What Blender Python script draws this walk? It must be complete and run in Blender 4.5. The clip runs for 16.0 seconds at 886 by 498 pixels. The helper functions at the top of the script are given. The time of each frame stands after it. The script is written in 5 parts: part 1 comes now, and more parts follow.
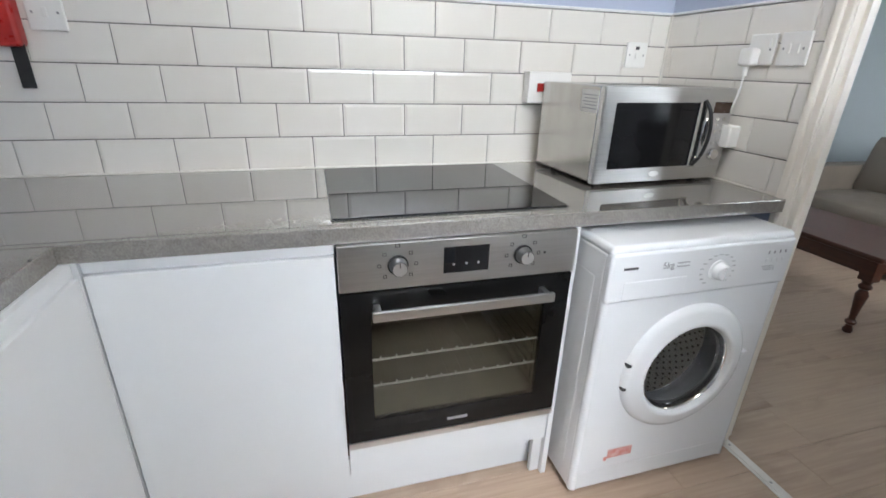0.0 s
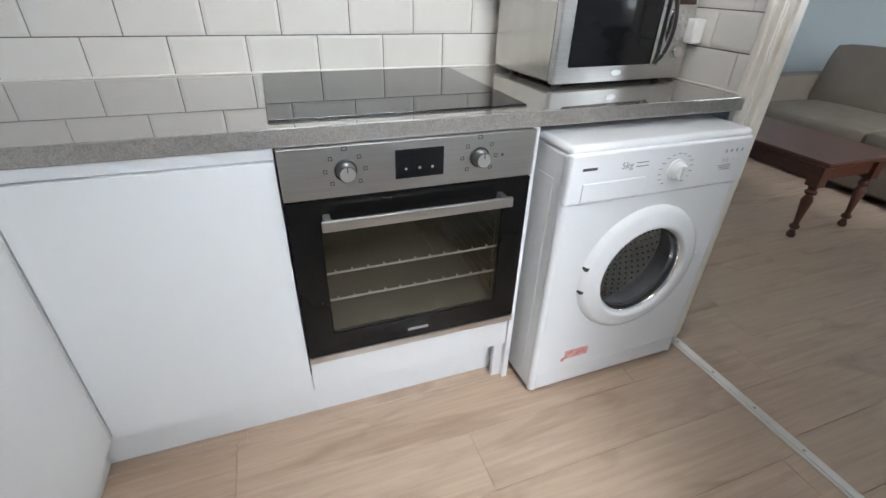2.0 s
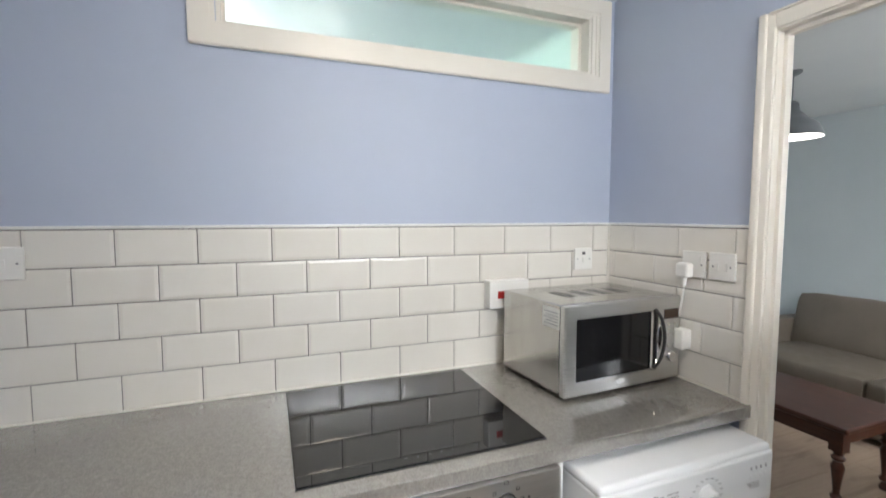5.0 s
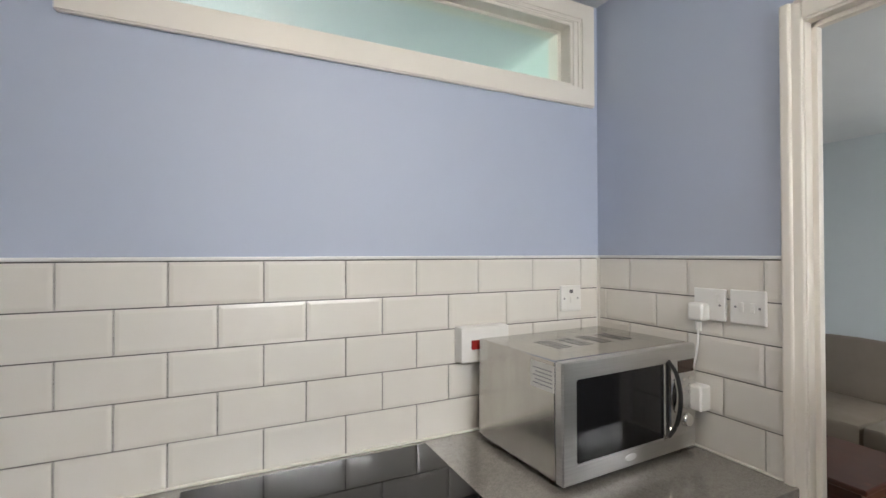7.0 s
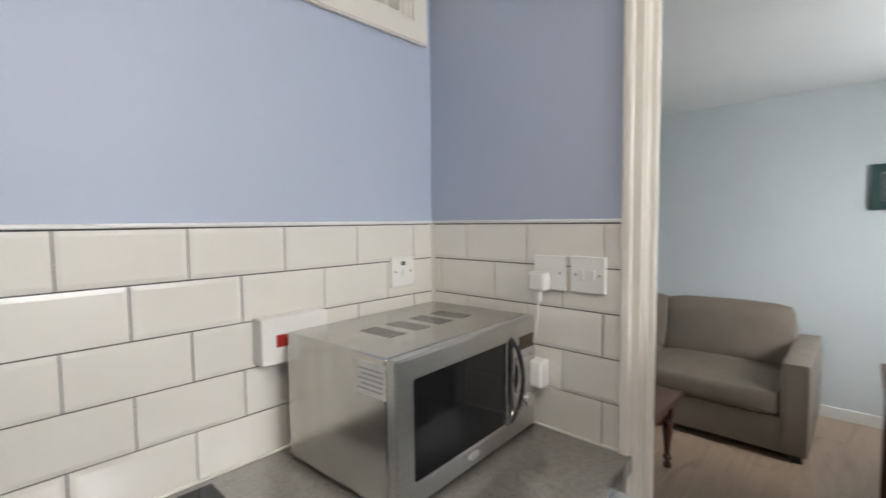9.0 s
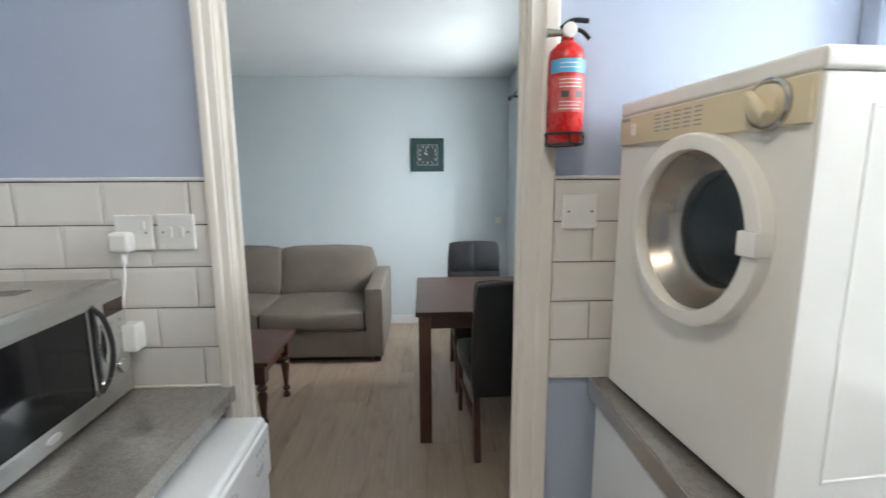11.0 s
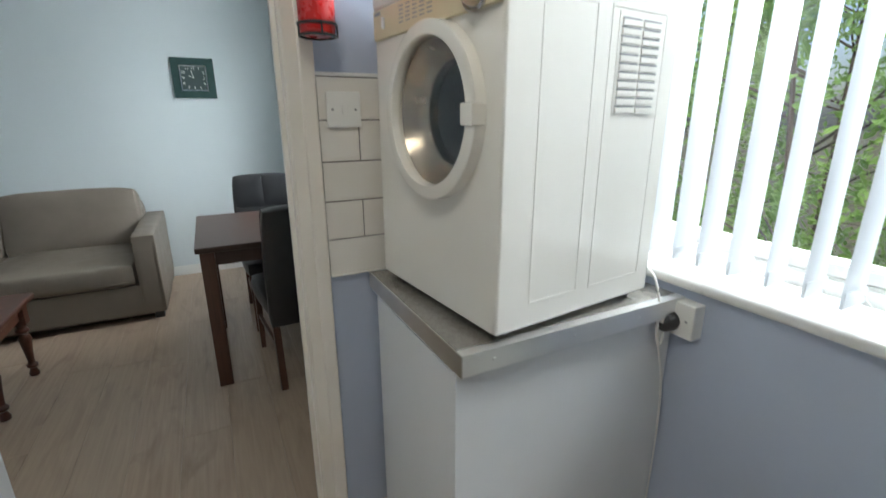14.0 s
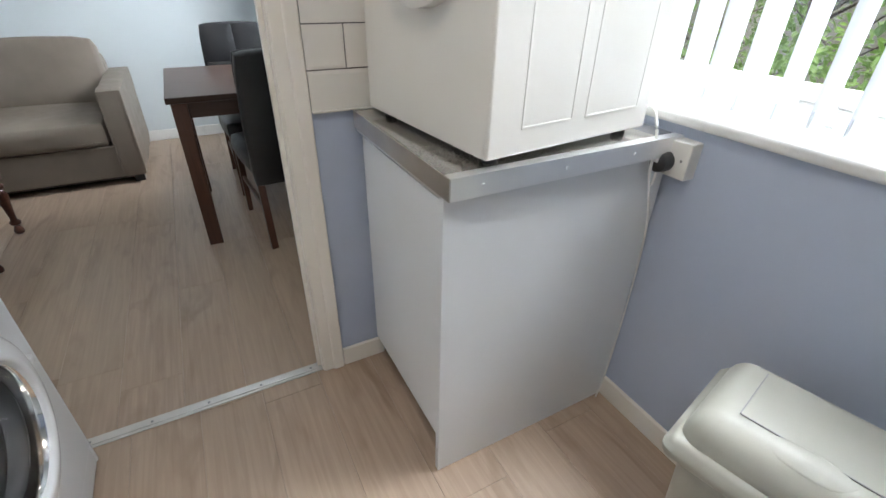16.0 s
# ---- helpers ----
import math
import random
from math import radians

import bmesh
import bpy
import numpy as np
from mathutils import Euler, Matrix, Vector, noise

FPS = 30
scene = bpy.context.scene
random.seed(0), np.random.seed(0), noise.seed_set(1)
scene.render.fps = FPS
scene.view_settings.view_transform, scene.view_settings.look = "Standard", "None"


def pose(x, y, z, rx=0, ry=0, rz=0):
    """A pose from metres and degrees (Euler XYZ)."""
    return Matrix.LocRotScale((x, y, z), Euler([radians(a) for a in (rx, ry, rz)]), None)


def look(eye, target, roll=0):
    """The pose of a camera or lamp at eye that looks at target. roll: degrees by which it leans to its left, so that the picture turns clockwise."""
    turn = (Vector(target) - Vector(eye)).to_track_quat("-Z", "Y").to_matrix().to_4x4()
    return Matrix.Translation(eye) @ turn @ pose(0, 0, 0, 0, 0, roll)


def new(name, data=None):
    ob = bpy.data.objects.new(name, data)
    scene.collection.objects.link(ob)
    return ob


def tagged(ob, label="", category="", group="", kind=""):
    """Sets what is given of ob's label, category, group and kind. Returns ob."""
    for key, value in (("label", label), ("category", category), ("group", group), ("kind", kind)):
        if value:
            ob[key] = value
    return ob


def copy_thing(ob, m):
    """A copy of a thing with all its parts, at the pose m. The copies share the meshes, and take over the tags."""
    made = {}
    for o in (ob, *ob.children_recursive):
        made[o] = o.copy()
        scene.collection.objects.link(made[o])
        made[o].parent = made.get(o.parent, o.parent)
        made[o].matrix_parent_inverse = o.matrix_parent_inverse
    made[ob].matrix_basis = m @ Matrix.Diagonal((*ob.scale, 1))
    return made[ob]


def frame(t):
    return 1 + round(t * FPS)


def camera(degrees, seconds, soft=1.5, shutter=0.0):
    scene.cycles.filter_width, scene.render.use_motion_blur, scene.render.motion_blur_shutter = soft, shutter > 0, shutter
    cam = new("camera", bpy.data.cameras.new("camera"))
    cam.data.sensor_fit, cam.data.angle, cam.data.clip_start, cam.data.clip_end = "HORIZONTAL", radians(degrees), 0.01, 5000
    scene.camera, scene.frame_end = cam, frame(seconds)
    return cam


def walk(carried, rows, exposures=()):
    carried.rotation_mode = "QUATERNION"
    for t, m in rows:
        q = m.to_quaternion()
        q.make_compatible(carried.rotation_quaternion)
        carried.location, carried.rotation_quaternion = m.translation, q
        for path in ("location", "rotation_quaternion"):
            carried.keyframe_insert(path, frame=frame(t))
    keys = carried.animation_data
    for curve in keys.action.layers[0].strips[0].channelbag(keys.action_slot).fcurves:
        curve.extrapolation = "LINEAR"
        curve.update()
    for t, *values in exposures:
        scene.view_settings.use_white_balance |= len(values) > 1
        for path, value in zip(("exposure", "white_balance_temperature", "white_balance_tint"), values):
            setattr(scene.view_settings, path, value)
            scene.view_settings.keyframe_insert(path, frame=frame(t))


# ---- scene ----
# The camera and its walk: seconds, eye, target, roll.
cam = camera(89.1, 16.0, shutter=0.5)
PATH = [
    (0, (-1.343, -1.616, 1.256), (-0.833, 0.164, 0.500), 1.6),
    (0.5, (-1.335, -1.620, 1.222), (-0.791, 0.119, 0.397), 1.8),
    (1, (-1.316, -1.617, 1.200), (-0.754, 0.076, 0.295), 1.6),
    (1.5, (-1.318, -1.610, 1.178), (-0.715, 0.033, 0.210), 2.2),
    (2, (-1.307, -1.605, 1.183), (-0.693, -0.004, 0.154), 1.8),
    (2.5, (-1.317, -1.594, 1.231), (-0.677, 0.009, 0.221), 2.0),
    (3, (-1.326, -1.582, 1.291), (-0.671, 0.097, 0.423), 1.4),
    (3.5, (-1.329, -1.576, 1.350), (-0.650, 0.162, 0.629), 1.3),
    (4, (-1.338, -1.563, 1.398), (-0.642, 0.240, 0.884), 0.8),
    (4.5, (-1.353, -1.557, 1.436), (-0.641, 0.284, 1.116), 0.4),
    (5, (-1.359, -1.543, 1.486), (-0.639, 0.317, 1.341), -0.0),
    (5.2, (-1.348, -1.541, 1.470), (-0.641, 0.329, 1.397), -0.2),
    (7.5, (-1.161, -1.141, 1.461), (-0.181, 0.602, 1.482), -0.4),
    (8, (-1.086, -1.066, 1.436), (0.047, 0.582, 1.373), -0.3),
    (8.5, (-1.056, -1.025, 1.444), (0.214, 0.517, 1.349), -0.4),
    (9, (-1.036, -1.014, 1.457), (0.424, 0.348, 1.334), -0.6),
    (9.5, (-1.029, -1.034, 1.454), (0.685, -0.013, 1.314), -0.5),
    (10, (-1.069, -1.103, 1.459), (0.832, -0.520, 1.246), -0.7),
    (12.3, (-1.188, -1.162, 1.453), (0.694, -1.732, 1.086), -0.2),
    (12.5, (-1.178, -1.166, 1.441), (0.684, -1.794, 1.068), -0.3),
    (13, (-1.176, -1.178, 1.418), (0.632, -1.932, 1.019), -0.4),
    (13.5, (-1.194, -1.199, 1.385), (0.569, -2.029, 0.933), -0.3),
    (14, (-1.221, -1.220, 1.350), (0.488, -2.093, 0.785), -0.2),
    (14.5, (-1.236, -1.235, 1.312), (0.417, -2.113, 0.607), 0.1),
    (15, (-1.247, -1.234, 1.270), (0.336, -2.095, 0.402), 0.5),
    (15.5, (-1.244, -1.229, 1.243), (0.287, -2.068, 0.266), 0.9),
    (16, (-1.231, -1.218, 1.230), (0.271, -2.040, 0.197), 1.2),
]
# The clip brightens as the camera turns away from the window.
EXPOSURES = [(0.0, 0.29, 6100, 10), (3.0, 0.26, 6100, 9), (5.0, 0.13, 6450, 10), (7.5, -0.16, 6700, 11), (9.0, -0.08, 6650, 11), (10.0, 0.13, 6350, 9),
             (12.5, 0.17, 6150, 5), (13.5, 0.01, 6150, 4), (14.5, -0.10, 6150, 4), (15.2, 0.03, 6150, 6), (16.0, 0.40, 6150, 9)]
walk(cam, [(t, look(eye, target, roll)) for t, eye, target, roll in PATH], EXPOSURES)

# ---- world, sun, window light ----
world = bpy.data.worlds.new("sky")
scene.world = world
world.use_nodes = True
wn = world.node_tree
sky = wn.nodes.new("ShaderNodeTexSky")
sky.sky_type = "NISHITA"
sky.sun_disc = False
sky.sun_elevation = radians(57)
sky.sun_rotation = radians(320)
sky.air_density, sky.dust_density, sky.ozone_density = 1.0, 3.0, 1.0
wn.links.new(sky.outputs[0], wn.nodes["Background"].inputs[0])
wn.nodes["Background"].inputs[1].default_value = 0.15

sun_data = bpy.data.lights.new("sun", "SUN")
sun_data.energy, sun_data.angle, sun_data.color = 5.0, radians(10), (1.0, 0.95, 0.88)
sun = new("sun", sun_data)
sun.matrix_world = look((-5, 6, 12), (0, 0, 0))


def sky_patch(name, x, y, z, target, w, h, power):
    """The bright sky above the trees, which shines down through a window."""
    d = bpy.data.lights.new(name, "AREA")
    d.shape, d.size, d.size_y, d.energy, d.color = "RECTANGLE", w, h, power, (0.96, 0.98, 1.0)
    ob = new(name, d)
    ob.matrix_world = look((x, y, z), target)
    return ob


sky_patch("kitchen_sky", -0.75, -3.25, 2.90, (-0.75, -1.0, 1.0), 2.2, 1.1, 165)
sky_patch("living_sky", 1.20, -3.25, 2.60, (2.90, -0.9, 1.15), 2.2, 1.1, 155)
# Level daylight of the open sky beyond, at the panes.
sky_patch("kitchen_daylight", -0.735, -2.515, 2.045, (-0.735, 0.0, 1.75), 1.24, 0.17, 46)
sky_patch("living_daylight", 1.96, -2.37, 1.52, (1.96, 0.0, 1.35), 1.20, 1.00, 30)

# ---- materials ----


def material(name):
    m = bpy.data.materials.new(name)
    m.use_nodes = True
    nt = m.node_tree
    return m, nt, nt.nodes["Principled BSDF"]


def mix_colour(nt, fac, a, b):
    n = nt.nodes.new("ShaderNodeMix")
    n.data_type = "RGBA"
    for s, v in ((0, fac), (6, a), (7, b)):
        if hasattr(v, "is_linked"):
            nt.links.new(v, n.inputs[s])
        elif s == 0:
            n.inputs[0].default_value = v
        else:
            n.inputs[s].default_value = (*v, 1)
    return n.outputs[2]


def noise_tex(nt, scale, detail=4, rough=0.55, stretch=None, coord="Object", distort=0.0):
    tc = nt.nodes.new("ShaderNodeTexCoord")
    t = nt.nodes.new("ShaderNodeTexNoise")
    t.inputs["Scale"].default_value, t.inputs["Detail"].default_value = scale, detail
    t.inputs["Roughness"].default_value, t.inputs["Distortion"].default_value = rough, distort
    src = tc.outputs[coord]
    if stretch:
        mp = nt.nodes.new("ShaderNodeMapping")
        mp.inputs["Scale"].default_value = stretch
        nt.links.new(src, mp.inputs[0])
        src = mp.outputs[0]
    nt.links.new(src, t.inputs[0])
    return t.outputs[0]


def ramp(nt, src, lo, hi):
    r = nt.nodes.new("ShaderNodeMapRange")
    r.inputs[1].default_value, r.inputs[2].default_value = lo, hi
    nt.links.new(src, r.inputs[0])
    return r.outputs[0]


def bump(nt, bsdf, src, strength, dist=0.002):
    b = nt.nodes.new("ShaderNodeBump")
    b.inputs["Strength"].default_value, b.inputs["Distance"].default_value = strength, dist
    nt.links.new(src, b.inputs["Height"])
    nt.links.new(b.outputs[0], bsdf.inputs["Normal"])


def surface(name, a, b=None, rough=0.5, scale=6.0, metal=0.0, bump_scale=0, bump_strength=0.1, rough_var=0.1, stretch=None, coat=0.0, spec=0.5, detail=5):
    """A painted, moulded or worn surface: two tones mixed by soft noise, uneven gloss and fine relief."""
    m, nt, p = material(name)
    b = b or tuple(c * 0.9 for c in a)
    n = noise_tex(nt, scale, detail, stretch=stretch)
    nt.links.new(mix_colour(nt, ramp(nt, n, 0.3, 0.7), a, b), p.inputs["Base Color"])
    r = nt.nodes.new("ShaderNodeMapRange")
    r.inputs[3].default_value, r.inputs[4].default_value = max(rough - rough_var, 0.02), rough + rough_var
    nt.links.new(noise_tex(nt, scale * 3.1, 3, stretch=stretch), r.inputs[0])
    nt.links.new(r.outputs[0], p.inputs["Roughness"])
    p.inputs["Metallic"].default_value, p.inputs["Coat Weight"].default_value = metal, coat
    p.inputs["Specular IOR Level"].default_value = spec
    if bump_scale:
        bump(nt, p, noise_tex(nt, bump_scale, 3, stretch=stretch), bump_strength)
    return m


def glass(name, colour=(1, 1, 1), rough=0.0, reed=0):
    m, nt, p = material(name)
    p.inputs["Base Color"].default_value = (*colour, 1)
    p.inputs["Transmission Weight"].default_value, p.inputs["Roughness"].default_value = 1.0, rough
    p.inputs["IOR"].default_value = 1.45
    if reed:
        tc, w = nt.nodes.new("ShaderNodeTexCoord"), nt.nodes.new("ShaderNodeTexWave")
        w.bands_direction, w.inputs["Scale"].default_value = "Z", reed
        nt.links.new(tc.outputs["Object"], w.inputs[0])
        bump(nt, p, w.outputs[1], 0.16, 0.003)
    return m


def glow(name, colour, strength):
    m, nt, p = material(name)
    p.inputs["Base Color"].default_value = (*colour, 1)
    p.inputs["Emission Color"].default_value, p.inputs["Emission Strength"].default_value = (*colour, 1), strength
    return m


LILAC = surface("lilac_paint", (0.442, 0.492, 0.605), (0.422, 0.472, 0.585), 0.55, 1.5, bump_scale=260, bump_strength=0.10)
PALE = surface("pale_paint", (0.60, 0.645, 0.66), (0.56, 0.61, 0.63), 0.65, 1.2, bump_scale=240, bump_strength=0.12)
CEIL = surface("ceiling_paint", (0.72, 0.74, 0.74), (0.67, 0.69, 0.70), 0.8, 1.4, bump_scale=90, bump_strength=0.2)
GLOSS_TRIM = surface("cream_gloss_paint", (0.80, 0.755, 0.68), (0.785, 0.74, 0.662), 0.3, 3, rough_var=0.03, detail=2)
WHITE_TRIM = surface("white_gloss_paint", (0.80, 0.80, 0.78), (0.74, 0.74, 0.72), 0.3, 5, bump_scale=60, bump_strength=0.05)
GROUT = surface("grey_grout", (0.115, 0.11, 0.105), (0.085, 0.082, 0.078), 0.9, 40, bump_scale=300, bump_strength=0.3)
SEALANT = surface("white_sealant", (0.80, 0.78, 0.72), (0.68, 0.65, 0.58), 0.4, 14)
LAMINATE_WHITE = surface("white_gloss_laminate", (0.77, 0.785, 0.79), (0.76, 0.775, 0.78), 0.30, 2.5, rough_var=0.012, detail=2)
APPLIANCE = surface("white_enamel", (0.82, 0.83, 0.84), (0.80, 0.81, 0.82), 0.20, 3, rough_var=0.02, detail=2)
APPLIANCE_OLD = surface("aged_white_enamel", (0.83, 0.80, 0.735), (0.80, 0.77, 0.70), 0.15, 3, rough_var=0.02, detail=2)
CREAM_PANEL = surface("yellowed_plastic", (0.70, 0.60, 0.40), (0.64, 0.545, 0.36), 0.38, 5)
WHITE_PLASTIC = surface("white_plastic", (0.80, 0.79, 0.76), (0.76, 0.75, 0.71), 0.32, 8)
CREAM_PLASTIC = surface("cream_plastic", (0.41, 0.405, 0.35), (0.37, 0.365, 0.31), 0.36, 4, bump_scale=200, bump_strength=0.05)
GREY_PLASTIC = surface("grey_plastic", (0.30, 0.30, 0.30), (0.24, 0.24, 0.24), 0.45, 10)
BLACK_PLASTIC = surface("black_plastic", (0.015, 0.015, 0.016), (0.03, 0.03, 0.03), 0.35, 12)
BLACK_GLASS = surface("black_glass", (0.006, 0.006, 0.007), (0.010, 0.010, 0.011), 0.03, 3, rough_var=0.012, spec=0.5)
OVEN_GLASS = surface("oven_door_glass", (0.006, 0.006, 0.006), (0.009, 0.009, 0.009), 0.06, 3, rough_var=0.015, spec=0.22)
STEEL = surface("brushed_steel", (0.62, 0.615, 0.60), (0.54, 0.535, 0.52), 0.33, 6, metal=1.0, bump_scale=60, bump_strength=0.03, stretch=(1, 1, 40))
STEEL_SIDE = surface("satin_steel", (0.56, 0.545, 0.52), (0.50, 0.485, 0.46), 0.22, 4, metal=1.0, stretch=(1, 6, 1), rough_var=0.04, detail=2)
CHROME = surface("chrome", (0.78, 0.78, 0.77), (0.70, 0.70, 0.69), 0.10, 8, metal=1.0, rough_var=0.04)
DRUM = surface("drum_steel", (0.50, 0.44, 0.37), (0.40, 0.35, 0.29), 0.24, 4, metal=1.0)
ALU = surface("aluminium_strip", (0.93, 0.93, 0.92), (0.88, 0.88, 0.88), 0.34, 6, metal=1.0, rough_var=0.03, detail=2)
WORN_ALU = surface("worn_aluminium", (0.66, 0.64, 0.61), (0.58, 0.56, 0.53), 0.30, 8, metal=1.0, rough_var=0.04, detail=2)
KNOB_STEEL = surface("turned_steel", (0.30, 0.30, 0.295), (0.24, 0.24, 0.235), 0.30, 30, metal=1.0, rough_var=0.05)
GASKET_GREY = surface("door_seal_rubber", (0.28, 0.28, 0.285), (0.21, 0.21, 0.215), 0.22, 12)
CAVITY = surface("dark_enamel", (0.15, 0.14, 0.105), (0.10, 0.095, 0.07), 0.35, 14)
WASH_DRUM = surface("bright_drum_steel", (0.90, 0.90, 0.89), (0.84, 0.84, 0.83), 0.30, 20, metal=1.0)
RED_PAINT = surface("red_enamel", (0.55, 0.015, 0.012), (0.42, 0.010, 0.010), 0.28, 9)
RED_PLASTIC = surface("red_plastic", (0.42, 0.02, 0.015), (0.32, 0.015, 0.012), 0.3, 20)
BLUE_LABEL = surface("blue_label", (0.10, 0.40, 0.62), (0.09, 0.35, 0.55), 0.4, 30)
PINK_LABEL = surface("faded_red_label", (0.60, 0.16, 0.13), (0.74, 0.52, 0.47), 0.5, 45)
RED_LABEL = surface("red_label", (0.50, 0.06, 0.05), (0.55, 0.14, 0.12), 0.4, 60)
MW_GLASS = surface("tinted_door_glass", (0.008, 0.008, 0.009), (0.012, 0.012, 0.013), 0.08, 3, rough_var=0.02, spec=0.3)
PAPER = surface("off_white_paper", (0.70, 0.69, 0.66), (0.62, 0.61, 0.58), 0.6, 30)
PRINT = surface("grey_print", (0.26, 0.26, 0.27), (0.32, 0.32, 0.33), 0.5, 30)
DARK_PRINT = surface("dark_print", (0.05, 0.05, 0.055), (0.07, 0.07, 0.07), 0.5, 30)
LEATHER = surface("taupe_leather", (0.190, 0.157, 0.125), (0.160, 0.132, 0.104), 0.42, 5, bump_scale=140, bump_strength=0.18)
BLACK_LEATHER = surface("black_leather", (0.012, 0.012, 0.014), (0.020, 0.020, 0.022), 0.33, 8, bump_scale=160, bump_strength=0.15)
BRASS = surface("brass", (0.55, 0.40, 0.16), (0.45, 0.32, 0.12), 0.3, 20, metal=1.0)
CLOCK_GREEN = surface("dark_green_glass", (0.045, 0.085, 0.080), (0.035, 0.068, 0.064), 0.18, 20)
CLOCK_FACE = surface("clock_face", (0.05, 0.075, 0.073), (0.04, 0.06, 0.058), 0.35, 20)
LCD_BROWN = surface("brown_display", (0.045, 0.026, 0.018), (0.035, 0.020, 0.014), 0.15, 20)
LAMP_GREY = surface("grey_lamp_metal", (0.17, 0.18, 0.19), (0.13, 0.14, 0.15), 0.35, 10)
LAMP_GLOW = glow("lamp_glow", (1.0, 0.97, 0.92), 6)
HALL_GLOW = glow("hall_globe_glow", (1.0, 0.98, 0.94), 190)
KITCHEN_GLOW = glow("kitchen_lamp_glow", (1.0, 0.88, 0.73), 27)
GLASS = glass("clear_glass")
REEDED = glass("reeded_glass", (0.90, 0.97, 0.95), 0.18, 45)
BOWL = glass("door_bowl_glass", (0.95, 0.95, 0.94))
HALL_GREEN = surface("mint_paint", (0.66, 0.80, 0.74), (0.62, 0.77, 0.71), 0.7, 2)
EARTH = surface("leaf_litter", (0.09, 0.075, 0.045), (0.05, 0.065, 0.025), 0.95, 4, bump_scale=14, bump_strength=0.6)
BARK = surface("bark", (0.10, 0.075, 0.055), (0.055, 0.042, 0.032), 0.9, 9, bump_scale=30, bump_strength=0.6, stretch=(1, 1, 0.25))


def tile_material():
    m, nt, p = material("cream_white_glaze")
    info = nt.nodes.new("ShaderNodeObjectInfo")
    n = noise_tex(nt, 9, 3)
    base = mix_colour(nt, ramp(nt, n, 0.3, 0.7), (0.785, 0.75, 0.69), (0.755, 0.715, 0.65))
    nt.links.new(mix_colour(nt, info.outputs["Random"], base, (0.78, 0.75, 0.69)), p.inputs["Base Color"])
    p.inputs["Roughness"].default_value = 0.09
    p.inputs["Coat Weight"].default_value, p.inputs["Coat Roughness"].default_value, p.inputs["Coat IOR"].default_value = 1.0, 0.12, 1.6
    bump(nt, p, noise_tex(nt, 26, 2), 0.05, 0.002)
    return m


def worktop_material():
    m, nt, p = material("grey_speckled_laminate")
    tc, v = nt.nodes.new("ShaderNodeTexCoord"), nt.nodes.new("ShaderNodeTexVoronoi")
    v.inputs["Scale"].default_value = 420
    nt.links.new(tc.outputs["Object"], v.inputs["Vector"])
    sp = nt.nodes.new("ShaderNodeSeparateColor")
    nt.links.new(v.outputs["Color"], sp.inputs[0])
    fine = mix_colour(nt, ramp(nt, sp.outputs[0], 0.2, 0.85), (0.135, 0.126, 0.113), (0.330, 0.310, 0.282))
    soft = mix_colour(nt, ramp(nt, noise_tex(nt, 60, 4), 0.35, 0.65), (0.195, 0.182, 0.164), (0.240, 0.225, 0.204))
    nt.links.new(mix_colour(nt, 0.68, fine, soft), p.inputs["Base Color"])
    r = nt.nodes.new("ShaderNodeMapRange")
    r.inputs[3].default_value, r.inputs[4].default_value = 0.03, 0.05
    nt.links.new(noise_tex(nt, 12, 3), r.inputs[0])
    nt.links.new(r.outputs[0], p.inputs["Roughness"])
    p.inputs["Specular IOR Level"].default_value = 0.6
    p.inputs["Coat Weight"].default_value, p.inputs["Coat Roughness"].default_value, p.inputs["Coat IOR"].default_value = 1.0, 0.02, 1.9
    return m


def oak_material():
    m, nt, p = material("oak_laminate")
    info = nt.nodes.new("ShaderNodeObjectInfo")
    tc, add = nt.nodes.new("ShaderNodeTexCoord"), nt.nodes.new("ShaderNodeVectorMath")
    shift = nt.nodes.new("ShaderNodeVectorMath")
    shift.operation = "SCALE"
    comb = nt.nodes.new("ShaderNodeCombineXYZ")
    nt.links.new(info.outputs["Random"], comb.inputs[1])
    nt.links.new(info.outputs["Random"], comb.inputs[0])
    nt.links.new(comb.outputs[0], shift.inputs[0])
    shift.inputs["Scale"].default_value = 37
    nt.links.new(tc.outputs["Object"], add.inputs[0])
    nt.links.new(shift.outputs[0], add.inputs[1])

    def grain(scale, stretch, detail, distort):
        mp, t = nt.nodes.new("ShaderNodeMapping"), nt.nodes.new("ShaderNodeTexNoise")
        mp.inputs["Scale"].default_value = stretch
        t.inputs["Scale"].default_value, t.inputs["Detail"].default_value, t.inputs["Distortion"].default_value = scale, detail, distort
        nt.links.new(add.outputs[0], mp.inputs[0])
        nt.links.new(mp.outputs[0], t.inputs[0])
        return t.outputs[0]

    fine, broad = grain(9, (0.35, 8, 1), 6, 0.6), grain(3.2, (0.6, 2.6, 1), 4, 1.6)
    a = mix_colour(nt, ramp(nt, fine, 0.3, 0.7), (0.48, 0.360, 0.268), (0.385, 0.280, 0.205))
    b = mix_colour(nt, ramp(nt, broad, 0.52, 0.78), a, (0.285, 0.197, 0.138))
    tone = mix_colour(nt, info.outputs["Random"], b, (0.43, 0.34, 0.25))
    fin = nt.nodes.new("ShaderNodeMix")
    fin.data_type = "RGBA"
    fin.inputs[0].default_value = 0.35
    nt.links.new(b, fin.inputs[6])
    nt.links.new(tone, fin.inputs[7])
    nt.links.new(fin.outputs[2], p.inputs["Base Color"])
    p.inputs["Roughness"].default_value = 0.36
    bump(nt, p, fine, 0.08, 0.001)
    return m


